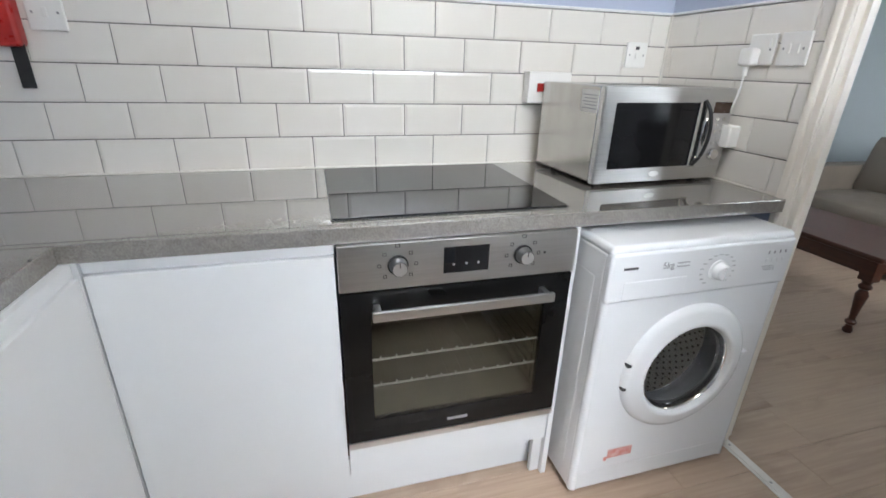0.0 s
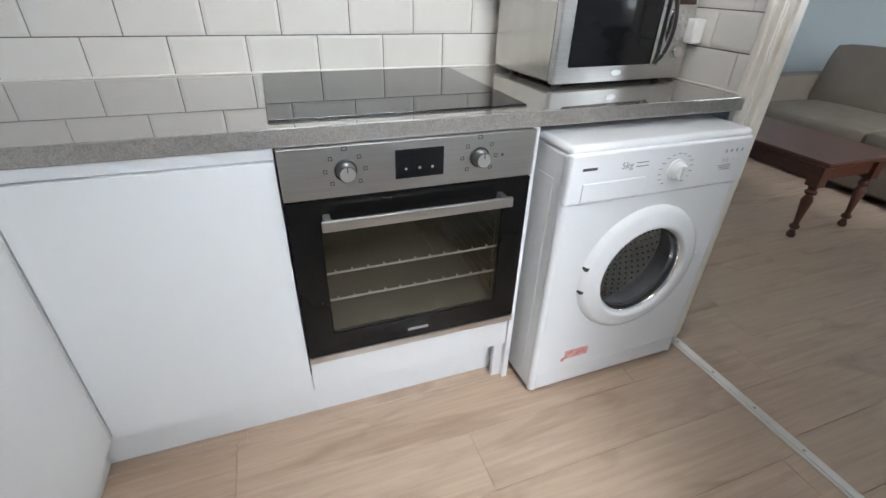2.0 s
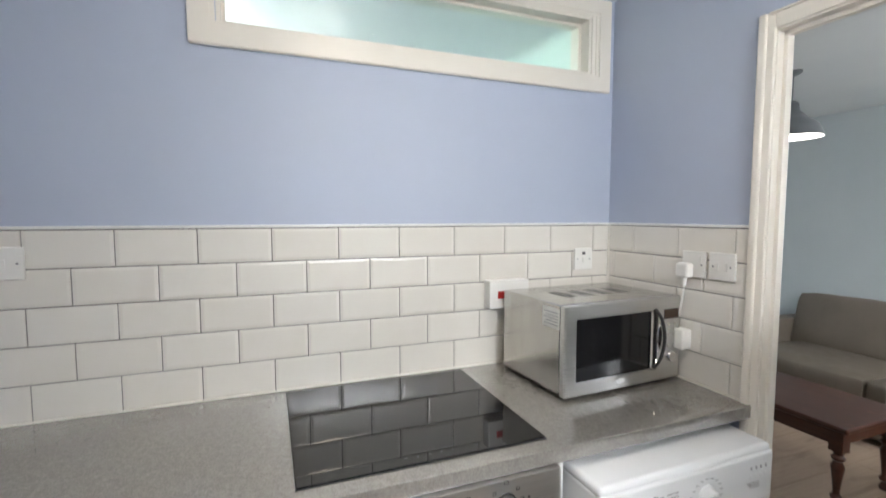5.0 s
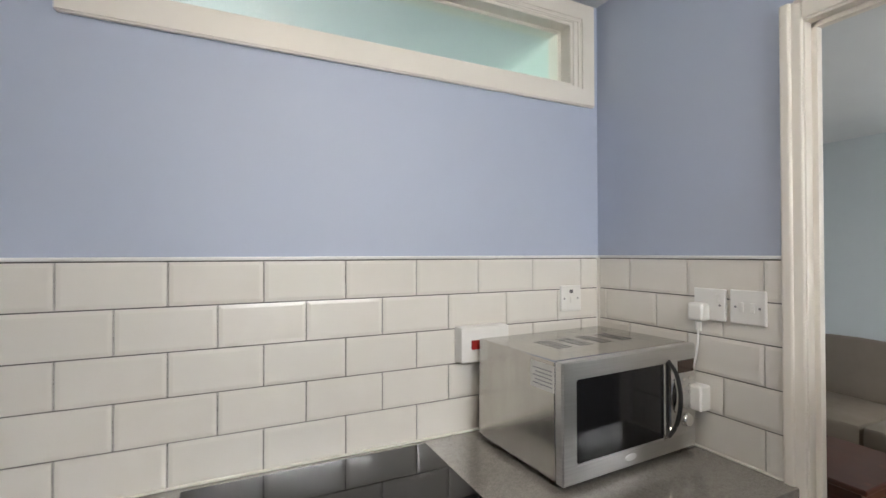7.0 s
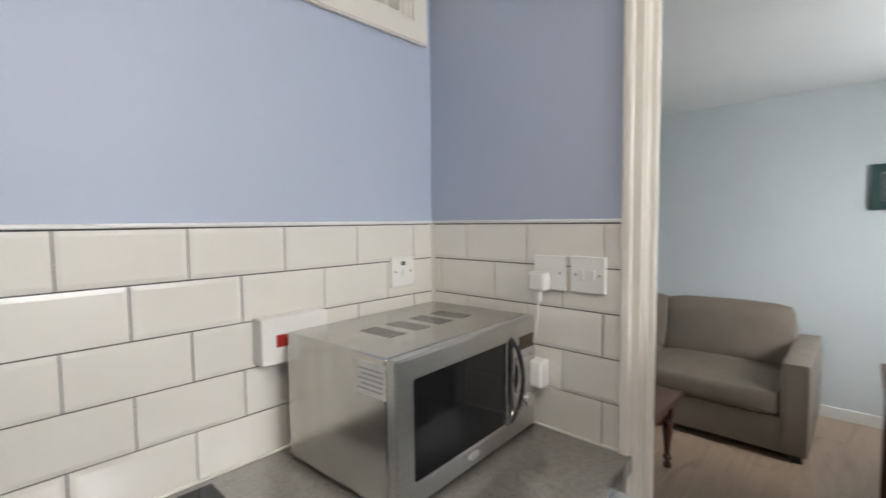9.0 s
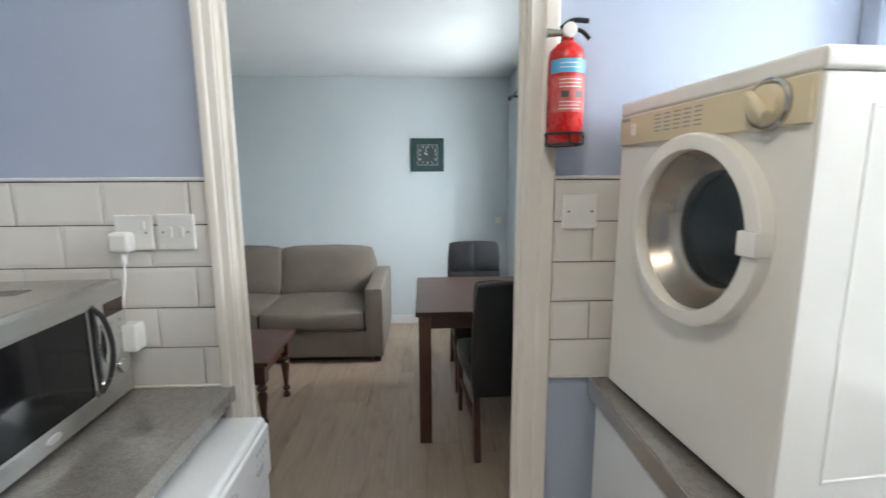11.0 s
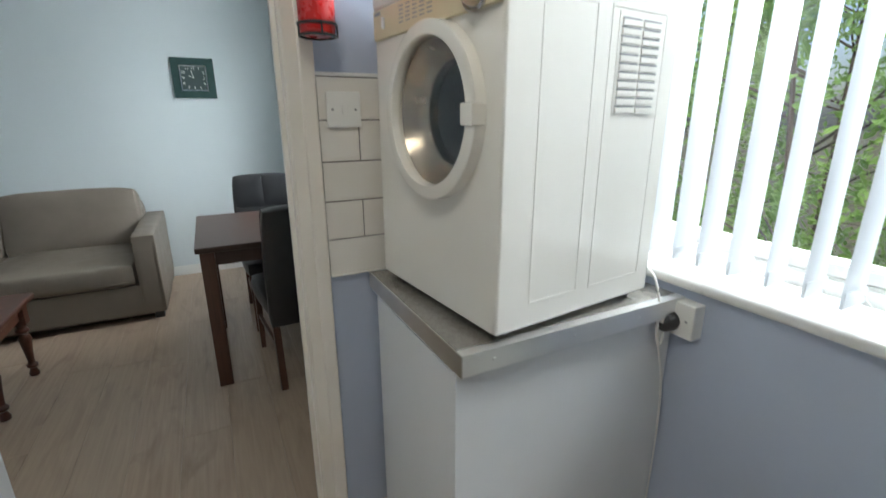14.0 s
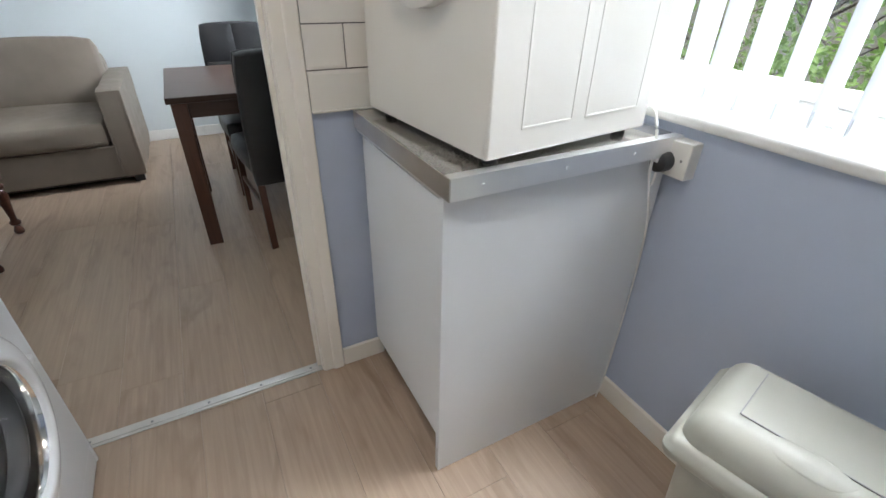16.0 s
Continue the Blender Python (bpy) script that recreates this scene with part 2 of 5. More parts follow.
def wood_material(name, a, b, rough, axis):
    st = {"x": (0.5, 7, 7), "y": (7, 0.5, 7), "z": (7, 7, 0.5)}[axis]
    m, nt, p = material(name)
    n = noise_tex(nt, 6, 6, 0.6, st, "Object", 0.8)
    c = mix_colour(nt, ramp(nt, n, 0.3, 0.72), a, b)
    wear = noise_tex(nt, 7, 5, 0.65)
    nt.links.new(mix_colour(nt, ramp(nt, wear, 0.62, 0.80), c, tuple(min(1, v * 2.4) for v in a)), p.inputs["Base Color"])
    p.inputs["Roughness"].default_value = rough
    bump(nt, p, n, 0.12, 0.001)
    return m


def leaf_material():
    m, nt, p = material("leaves")
    g = nt.nodes.new("ShaderNodeNewGeometry")
    nt.links.new(mix_colour(nt, g.outputs["Random Per Island"], (0.09, 0.19, 0.03), (0.26, 0.42, 0.09)), p.inputs["Base Color"])
    p.inputs["Roughness"].default_value = 0.5
    p.inputs["Subsurface Weight"].default_value = 0.0
    tr = nt.nodes.new("ShaderNodeBsdfTranslucent")
    tr.inputs[0].default_value = (0.32, 0.52, 0.11, 1)
    mx = nt.nodes.new("ShaderNodeMixShader")
    mx.inputs[0].default_value = 0.35
    nt.links.new(p.outputs[0], mx.inputs[1])
    nt.links.new(tr.outputs[0], mx.inputs[2])
    nt.links.new(mx.outputs[0], nt.nodes["Material Output"].inputs[0])
    return m


def blind_material():
    m, nt, p = material("white_blind_fabric")
    n = noise_tex(nt, 300, 2, stretch=(1, 1, 0.1))
    nt.links.new(mix_colour(nt, n, (0.82, 0.84, 0.86), (0.78, 0.80, 0.83)), p.inputs["Base Color"])
    p.inputs["Roughness"].default_value = 0.8
    tr = nt.nodes.new("ShaderNodeBsdfTranslucent")
    tr.inputs[0].default_value = (0.80, 0.82, 0.84, 1)
    mx = nt.nodes.new("ShaderNodeMixShader")
    mx.inputs[0].default_value = 0.25
    nt.links.new(p.outputs[0], mx.inputs[1])
    nt.links.new(tr.outputs[0], mx.inputs[2])
    nt.links.new(mx.outputs[0], nt.nodes["Material Output"].inputs[0])
    return m


BLIND = blind_material()
TILE, WORKTOP, OAK, LEAF = tile_material(), worktop_material(), oak_material(), leaf_material()
MAHOGANY = wood_material("mahogany", (0.078, 0.026, 0.014), (0.046, 0.015, 0.009), 0.28, "y")
WALNUT = wood_material("dark_walnut", (0.056, 0.028, 0.019), (0.034, 0.017, 0.012), 0.36, "y")
WALNUT_LEG = wood_material("walnut_legs", (0.105, 0.042, 0.024), (0.060, 0.025, 0.015), 0.33, "z")

# ---- mesh helpers ----


def box(x0, x1, y0, y1, z0, z1, bevel=0.0, seg=2):
    x0, x1, y0, y1, z0, z1 = min(x0, x1), max(x0, x1), min(y0, y1), max(y0, y1), min(z0, z1), max(z0, z1)
    bm = bmesh.new()
    bmesh.ops.create_cube(bm, size=1)
    bmesh.ops.transform(bm, matrix=Matrix.Translation(((x0 + x1) / 2, (y0 + y1) / 2, (z0 + z1) / 2)) @ Matrix.Diagonal((abs(x1 - x0), abs(y1 - y0), abs(z1 - z0), 1)), verts=bm.verts)
    if bevel:
        bmesh.ops.bevel(bm, geom=bm.edges[:], offset=bevel, segments=seg, profile=0.5, affect="EDGES", clamp_overlap=True)
    return bm


def join(*bms):
    out = bms[0]
    for b in bms[1:]:
        me = bpy.data.meshes.new("tmp")
        b.to_mesh(me)
        b.free()
        out.from_mesh(me)
        bpy.data.meshes.remove(me)
    return out


def moved(bm, m):
    bmesh.ops.transform(bm, matrix=m, verts=bm.verts)
    return bm


def lathe(profile, seg=32, cap=True):
    """Turns (radius, height) rows round the z axis."""
    bm = bmesh.new()
    rings = []
    for r, z in profile:
        rings.append([bm.verts.new((r * math.cos(2 * math.pi * i / seg), r * math.sin(2 * math.pi * i / seg), z)) for i in range(seg)])
    for a, b in zip(rings, rings[1:]):
        for i in range(seg):
            bm.faces.new((a[i], a[(i + 1) % seg], b[(i + 1) % seg], b[i]))
    if cap:
        for ring in (rings[0], rings[-1]):
            bm.faces.new(ring)
    bmesh.ops.recalc_face_normals(bm, faces=bm.faces)
    return bm


def tube(points, r, seg=8, taper=None):
    """A round tube through points."""
    bm = bmesh.new()
    pts = [Vector(p) for p in points]
    rings = []
    for i, p in enumerate(pts):
        d = (pts[min(i + 1, len(pts) - 1)] - pts[max(i - 1, 0)]).normalized()
        side = d.cross(Vector((0, 0, 1)) if abs(d.z) < 0.9 else Vector((1, 0, 0))).normalized()
        up = side.cross(d)
        rr = r if taper is None else r + (taper - r) * i / (len(pts) - 1)
        rings.append([bm.verts.new(p + rr * (math.cos(2 * math.pi * k / seg) * side + math.sin(2 * math.pi * k / seg) * up)) for k in range(seg)])
    for a, b in zip(rings, rings[1:]):
        for k in range(seg):
            bm.faces.new((a[k], a[(k + 1) % seg], b[(k + 1) % seg], b[k]))
    bm.faces.new(rings[0][::-1])
    bm.faces.new(rings[-1])
    bmesh.ops.recalc_face_normals(bm, faces=bm.faces)
    return bm


def curve_points(ctrl, n=16):
    """A smooth run through control points."""
    c = [Vector(p) for p in ctrl]
    c = [2 * c[0] - c[1]] + c + [2 * c[-1] - c[-2]]
    out = []
    for i in range(1, len(c) - 2):
        for k in range(n):
            t = k / n
            a, b, d, e = c[i - 1], c[i], c[i + 1], c[i + 2]
            out.append(0.5 * (2 * b + (d - a) * t + (2 * a - 5 * b + 4 * d - e) * t * t + (3 * b - a - 3 * d + e) * t ** 3))
    out.append(c[-2])
    return out


def frame_ring(x0, x1, z0, z1, inset, y0, y1, bevel=0.0):
    """A mitred rectangular frame in one piece, facing -y."""
    bm = bmesh.new()
    rings = []
    for d, y in ((0, y0), (inset, y0), (inset, y1), (0, y1)):
        rings.append([bm.verts.new(p) for p in ((x0 + d, y, z0 + d), (x1 - d, y, z0 + d), (x1 - d, y, z1 - d), (x0 + d, y, z1 - d))])
    for a, b in zip(rings, rings[1:] + rings[:1]):
        for k in range(4):
            bm.faces.new((a[k], a[(k + 1) % 4], b[(k + 1) % 4], b[k]))
    bmesh.ops.recalc_face_normals(bm, faces=bm.faces)
    if bevel:
        bmesh.ops.bevel(bm, geom=[e for e in bm.edges if e.calc_face_angle(0) > 0.3], offset=bevel, segments=2, affect="EDGES", clamp_overlap=True)
    return bm


def shell(x0, x1, y0, y1, z0, z1, bevel, open_side):
    """A bevelled casing without its front; open_side is -1 or +1 along y."""
    bm = box(x0, x1, y0, y1, z0, z1, bevel, 3)
    gone = [f for f in bm.faces if f.normal.y * open_side > 0.9 and f.calc_area() > 0.05]
    bmesh.ops.delete(bm, geom=gone, context="FACES")
    return bm


def holed_plate(x0, x1, z0, z1, cx, cz, r, y0, y1, seg=48):
    """An upright plate with a round hole, between the planes y0 and y1."""
    bm = bmesh.new()
    sides = []
    for y in (y0, y1):
        inner, outer = [], []
        for i in range(seg):
            a = 2 * math.pi * (i + 0.5) / seg
            c, s = math.cos(a), math.sin(a)
            k = min((x1 - cx) / c if c > 0 else (x0 - cx) / c, (z1 - cz) / s if s > 0 else (z0 - cz) / s)
            inner.append(bm.verts.new((cx + r * c, y, cz + r * s)))
            outer.append(bm.verts.new((cx + k * c, y, cz + k * s)))
        for i in range(seg):
            bm.faces.new((inner[i], inner[(i + 1) % seg], outer[(i + 1) % seg], outer[i]))
        for px, pz in ((x0, z0), (x1, z0), (x1, z1), (x0, z1)):
            near = sorted(range(seg), key=lambda i: (outer[i].co.x - px) ** 2 + (outer[i].co.z - pz) ** 2)[:2]
            if (Vector((px, y, pz)) - outer[near[0]].co).length > 1e-4:
                bm.faces.new((outer[near[0]], outer[near[1]], bm.verts.new((px, y, pz))))
        sides.append((inner, outer))
    for i in range(seg):
        j = (i + 1) % seg
        bm.faces.new((sides[0][0][i], sides[0][0][j], sides[1][0][j], sides[1][0][i]))
    bmesh.ops.recalc_face_normals(bm, faces=bm.faces)
    return bm


def as_mesh(name, bm, mat, angle=35):
    """Mesh with smooth shading, each corner's normal weighted by the areas of the faces that meet in it."""
    bm.normal_update()
    c = math.cos(radians(angle))
    area = {f: f.calc_area() for f in bm.faces}
    normals = []
    for f in bm.faces:
        f.smooth = True
        for lp in f.loops:
            n = Vector((0, 0, 0))
            for g in lp.vert.link_faces:
                if g is f or g.normal.dot(f.normal) > c:
                    n += g.normal * area[g]
            normals.append(n.normalized() if n.length > 1e-12 else f.normal.copy())
    me = bpy.data.meshes.new(name)
    bm.to_mesh(me)
    bm.free()
    me.normals_split_custom_set(normals)
    me.materials.append(mat)
    return me


def part(name, bm, mat, parent, label="", angle=35):
    ob = new(name, as_mesh(name, bm, mat, angle))
    ob.parent = parent
    return tagged(ob, label)


def piece(name, me, parent, loc, rot=(0, 0, 0)):
    ob = new(name, me)
    ob.parent, ob.location, ob.rotation_euler = parent, loc, rot
    return ob


def thing(name, label, category, loc=(0, 0, 0), rz=0.0, group="", kind=""):
    ob = new(name)
    ob.empty_display_size = 0.1
    ob.matrix_basis = pose(*loc, 0, 0, rz)
    return tagged(ob, label, category, group, kind)


def solid(name, bm, mat, label="", category="", kind="", group="", angle=35):
    return tagged(new(name, as_mesh(name, bm, mat, angle)), label, category, group, kind)


def text_part(name, words, size, mat, parent, m, label=""):
    cu = bpy.data.curves.new(name, "FONT")
    cu.body, cu.size, cu.extrude, cu.align_x, cu.align_y = words, size, 0.0004, "CENTER", "CENTER"
    cu.resolution_u = 3
    tmp = bpy.data.objects.new(name + "_tmp", cu)
    scene.collection.objects.link(tmp)
    me = bpy.data.meshes.new_from_object(tmp.evaluated_get(bpy.context.evaluated_depsgraph_get()))
    bpy.data.objects.remove(tmp)
    me.materials.clear()
    me.materials.append(mat)
    ob = new(name, me)
    ob.parent, ob.matrix_basis = parent, m
    return tagged(ob, label)


# Text that faces -y, +x, -x and +y.
FACE_S, FACE_W, FACE_N = (90, 0, 0), (90, 0, -90), (90, 0, 180)

# ---- the plan ----
X_WEST, Y_SOUTH, CEILING = -2.46, -2.245, 2.37
LIV_EAST, LIV_SOUTH, LIV_NORTH = 3.22, -1.97, 1.75
WALL = 0.12
THIN = 0.058
DOOR_N, DOOR_S, DOOR_H = -0.645, -1.424, 2.030
TOP = 0.914
KW = (-1.42, -0.05, 0.95, 2.17)
LW = (1.30, 2.62, 0.96, 2.08)
HW = (-1.490, -0.116, 2.059, 2.290)


def wall_with_hole(x0, x1, y0, y1, hx0, hx1, hz0, hz1):
    return join(box(x0, hx0, y0, y1, 0, CEILING), box(hx1, x1, y0, y1, 0, CEILING), box(hx0, hx1, y0, y1, 0, hz0), box(hx0, hx1, y0, y1, hz1, CEILING))


wall_north = solid("wall_north", wall_with_hole(X_WEST, 0, 0, WALL, *HW), LILAC, "lilac-blue painted kitchen wall with metro tiling", "wall", "structure")
wall_east = solid("wall_east", join(box(0, THIN, DOOR_N, 0, 0, CEILING), box(0, THIN, Y_SOUTH, DOOR_S, 0, CEILING), box(0, THIN, DOOR_S, DOOR_N, DOOR_H, CEILING)),
                  LILAC, "lilac-blue painted wall with the doorway", "wall", "structure")
wall_south = solid("wall_south", wall_with_hole(X_WEST, THIN, Y_SOUTH - 0.28, Y_SOUTH, *KW), LILAC, "lilac-blue painted wall under the kitchen window", "wall", "structure")
wall_west = solid("wall_west", box(X_WEST - WALL, X_WEST, Y_SOUTH - 0.28, WALL, 0, CEILING), LILAC, "plain lilac-blue kitchen wall", "wall", "structure")
solid("wall_living_west", box(THIN, THIN + 0.006, DOOR_N + 0.06, LIV_NORTH, 0, CEILING), PALE, "pale painted living room wall beside the doorway", "wall", "structure")
solid("wall_living_west_south", box(THIN, THIN + 0.006, LIV_SOUTH, DOOR_S - 0.06, 0, CEILING), PALE, "pale painted living room wall beside the doorway", "wall", "structure")
solid("wall_living_west_head", box(THIN, THIN + 0.006, DOOR_S - 0.06, DOOR_N + 0.06, DOOR_H + 0.06, CEILING), PALE, "pale painted wall above the doorway", "wall", "structure")
solid("wall_hall_side", box(0, THIN, WALL, LIV_NORTH, 0, CEILING), HALL_GREEN, "plain wall behind the kitchen", "wall", "structure")
solid("wall_living_east", box(LIV_EAST, LIV_EAST + WALL, LIV_SOUTH - 0.47, LIV_NORTH, 0, CEILING), PALE, "pale grey-green painted living room wall", "wall", "structure")
solid("wall_living_south", wall_with_hole(THIN + 0.006, LIV_EAST, Y_SOUTH - 0.28, LIV_SOUTH, *LW), PALE, "pale painted living room window wall", "wall", "structure")
solid("wall_living_north", box(-2.56, LIV_EAST + WALL, LIV_NORTH, LIV_NORTH + WALL, 0, CEILING), PALE, "plain pale living room wall", "wall", "structure")
solid("wall_hall_west", box(X_WEST - WALL, X_WEST, WALL, LIV_NORTH, 0, CEILING), HALL_GREEN, "plain mint wall behind the high window", "wall", "structure")
solid("ceiling", box(X_WEST - WALL, LIV_EAST + WALL, Y_SOUTH - 0.28, LIV_NORTH + WALL, CEILING, CEILING + 0.1), CEIL, "white painted ceiling", "ceiling", "structure")
floor = solid("floor", box(X_WEST - WALL, LIV_EAST + WALL, Y_SOUTH - 0.28, LIV_NORTH + WALL, -0.12, -0.009), GROUT, "pale oak laminate plank floor", "floor", "structure")

# ---- openings ----
# Doorway: lining and moulded architraves on the kitchen side.
door_frame = thing("door_1", "cream gloss painted open door frame with moulded architrave", "door frame", kind="structure")
part("lining", join(box(-0.004, THIN + 0.010, DOOR_N - 0.018, DOOR_N + 0.0, 0, DOOR_H, 0.003), box(-0.004, THIN + 0.010, DOOR_S, DOOR_S + 0.018, 0, DOOR_H, 0.003),
                    box(-0.004, THIN + 0.010, DOOR_S, DOOR_N, DOOR_H - 0.02, DOOR_H, 0.003)), GLOSS_TRIM, door_frame)
part("door_stop", join(box(0.022, 0.044, DOOR_N - 0.030, DOOR_N - 0.017, 0, DOOR_H - 0.02, 0.002), box(0.022, 0.044, DOOR_S + 0.017, DOOR_S + 0.030, 0, DOOR_H - 0.02, 0.002),
                       box(0.022, 0.044, DOOR_S + 0.017, DOOR_N - 0.017, DOOR_H - 0.033, DOOR_H - 0.02, 0.002)), GLOSS_TRIM, door_frame)


def architrave(name, y_in, y_out, z1, x_face, sign):
    """A moulded upright: a flat and a rounded raised step."""
    w = y_out - y_in
    s = -sign
    return join(box(x_face, x_face + s * 0.012, y_in, y_out, 0, z1, 0.004, 3), box(x_face, x_face + s * 0.020, y_in + 0.46 * w, y_out - 0.02 * w, 0, z1, 0.006, 3))


ARCH_TOP = 2.064
for face, sg, nm in ((0.0, 1, "architrave"), (THIN + 0.006, -1, "architrave")):
    part(nm, architrave(nm, DOOR_N - 0.014, -0.613 if sg > 0 else -0.595, ARCH_TOP, face, sg), GLOSS_TRIM, door_frame)
    part(nm, architrave(nm, DOOR_S + 0.014, -1.483, ARCH_TOP, face, sg), GLOSS_TRIM, door_frame)
    s = -sg
    part(nm, join(box(face, face + s * 0.012, DOOR_S + 0.014, DOOR_N - 0.014, DOOR_H - 0.014, ARCH_TOP, 0.003),
                  box(face, face + s * 0.0195, DOOR_S, DOOR_N, DOOR_H + 0.026, ARCH_TOP - 0.001, 0.006, 3)), GLOSS_TRIM, door_frame)

threshold = thing("threshold_strip", "screwed aluminium threshold strip on the oak floor", "threshold strip", kind="structure")
part("strip", join(box(0.002, 0.044, DOOR_S + 0.018, DOOR_N - 0.018, 0, 0.003, 0.001), box(0.012, 0.034, DOOR_S + 0.018, DOOR_N - 0.018, 0.002, 0.006, 0.002)), WORN_ALU, threshold)
for y in (-0.70, -0.865, -1.03, -1.195, -1.367):
    part("screw", moved(lathe([(0.0045, 0), (0.0045, 0.001), (0.002, 0.0018)], 10), pose(0.023, y, 0.006)), GREY_PLASTIC, threshold)

# High internal window with reeded glass.
hatch = thing("window_1", "high cream-framed internal window with reeded glass", "window", kind="structure")
part("architrave", join(frame_ring(HW[0] - 0.075, HW[1] + 0.09, HW[2] - 0.066, HW[3] + 0.07, 0.062, -0.018, 0.0, 0.004), frame_ring(HW[0] - 0.022, HW[1] + 0.034, HW[2] - 0.016, HW[3] + 0.018, 0.020, -0.012, 0.0, 0.004)), GLOSS_TRIM, hatch)
part("window_frame", frame_ring(HW[0], HW[1], HW[2], HW[3], 0.012, -0.004, WALL, 0.002), GLOSS_TRIM, hatch)
part("lining_strip", box(HW[1] - 0.001, HW[1] + 0.016, -0.009, 0.0, HW[2] - 0.012, HW[3] + 0.012, 0.002), GLOSS_TRIM, hatch)
part("bead", frame_ring(HW[0] + 0.012, HW[1] - 0.012, HW[2] + 0.012, HW[3] - 0.012, 0.010, 0.045, 0.058, 0.003), GLOSS_TRIM, hatch)
part("pane", box(HW[0] + 0.012, HW[1] - 0.012, 0.060, 0.064, HW[2] + 0.012, HW[3] - 0.012), REEDED, hatch, "pale green reeded glass pane")
hall_lamp = thing("ceiling_light", "lit globe ceiling light behind the reeded glass", "lamp", (-2.0, 0.95, CEILING))
part("rose", moved(lathe([(0.06, 0), (0.06, -0.02), (0.03, -0.035)], 20), pose(0, 0, 0)), WHITE_PLASTIC, hall_lamp)
part("globe", moved(lathe([(0.03, -0.03), (0.09, -0.06), (0.12, -0.12), (0.09, -0.19), (0.02, -0.22)], 24), pose(0, 0, 0)), HALL_GLOW, hall_lamp)

kitchen_lamp = thing("ceiling_light", "round lit flush ceiling light in the kitchen", "lamp", (-1.05, -1.10, CEILING))
part("base", lathe([(0.17, 0.0), (0.17, -0.025), (0.155, -0.03)], 40), WHITE_PLASTIC, kitchen_lamp)
part("diffuser", lathe([(0.155, -0.028), (0.150, -0.055), (0.11, -0.075), (0.0, -0.082)], 40, False), KITCHEN_GLOW, kitchen_lamp, "lit opal diffuser")

# Kitchen window.
win = thing("window_2", "white framed kitchen window over a deep painted sill", "window", kind="structure")
GY = Y_SOUTH - 0.20
part("window_frame", join(frame_ring(KW[0], KW[1], KW[2], KW[3], 0.055, GY - 0.035, GY + 0.035, 0.006), box(-1.16, -1.11, GY - 0.035, GY + 0.035, KW[2] + 0.05, KW[3] - 0.05, 0.006)), WHITE_TRIM, win)
for x0, x1 in ((KW[0] + 0.055, -1.16), (-1.11, KW[1] - 0.055)):
    part("sash", frame_ring(x0, x1, KW[2] + 0.055, KW[3] - 0.055, 0.035, GY - 0.028, GY + 0.028, 0.005), WHITE_TRIM, win)
    pane = part("pane", box(x0 + 0.03, x1 - 0.03, GY - 0.003, GY + 0.003, KW[2] + 0.085, KW[3] - 0.085), GLASS, win)
    pane.visible_shadow = False
part("window_sill", box(KW[0] - 0.04, KW[1] + 0.046, Y_SOUTH - 0.165, Y_SOUTH + 0.025, KW[2] - 0.012, KW[2] + 0.018, 0.011, 3), WHITE_TRIM, win, "rounded white gloss painted sill")

# Living room window.
lwin = thing("window_3", "white framed living room window with a deep sill", "window", kind="structure")
LY = LIV_SOUTH - 0.33
part("window_frame", join(frame_ring(LW[0], LW[1], LW[2], LW[3], 0.055, LY - 0.035, LY + 0.035, 0.006), box(1.93, 1.98, LY - 0.035, LY + 0.035, LW[2] + 0.05, LW[3] - 0.05, 0.006)), WHITE_TRIM, lwin)
pane = part("pane", box(LW[0] + 0.05, LW[1] - 0.05, LY - 0.003, LY + 0.003, LW[2] + 0.05, LW[3] - 0.05), GLASS, lwin)
pane.visible_shadow = False
part("window_sill", box(LW[0] - 0.03, LW[1] + 0.03, LY + 0.03, LIV_SOUTH + 0.03, LW[2] - 0.015, LW[2] + 0.012, 0.008, 3), WHITE_TRIM, lwin)

# Skirting.
solid("baseboard_south", box(-1.84, -0.537, Y_SOUTH, Y_SOUTH + 0.016, 0, 0.075, 0.004), GLOSS_TRIM, "cream gloss skirting board", "skirting", "structure")
solid("baseboard_east", box(-0.014, 0, -1.64, -1.484, 0, 0.075, 0.004), GLOSS_TRIM, "cream gloss skirting board", "skirting", "structure")
solid("baseboard_living_east", box(LIV_EAST - 0.016, LIV_EAST, LIV_SOUTH, LIV_NORTH, 0, 0.085, 0.005), WHITE_TRIM, "white gloss skirting board", "skirting", "structure")
solid("baseboard_living_south", box(THIN + 0.02, LIV_EAST - 0.017, LIV_SOUTH, LIV_SOUTH + 0.016, 0, 0.085, 0.005), WHITE_TRIM, "white gloss skirting board", "skirting", "structure")

# ---- kitchen units ----
FRONT, PLINTH_Y, LEFT_X = -0.640, -0.578, -1.820
worktop = thing("worktop", "grey speckled gloss laminate worktop in an L shape", "worktop", (0, 0, TOP))
part("board", box(X_WEST, -0.002, -0.645, -0.001, -0.04, 0.0, 0.004), WORKTOP, worktop)
part("board", box(X_WEST, -1.845, Y_SOUTH + 0.002, -0.6455, -0.04, 0.0, 0.004), WORKTOP, worktop)


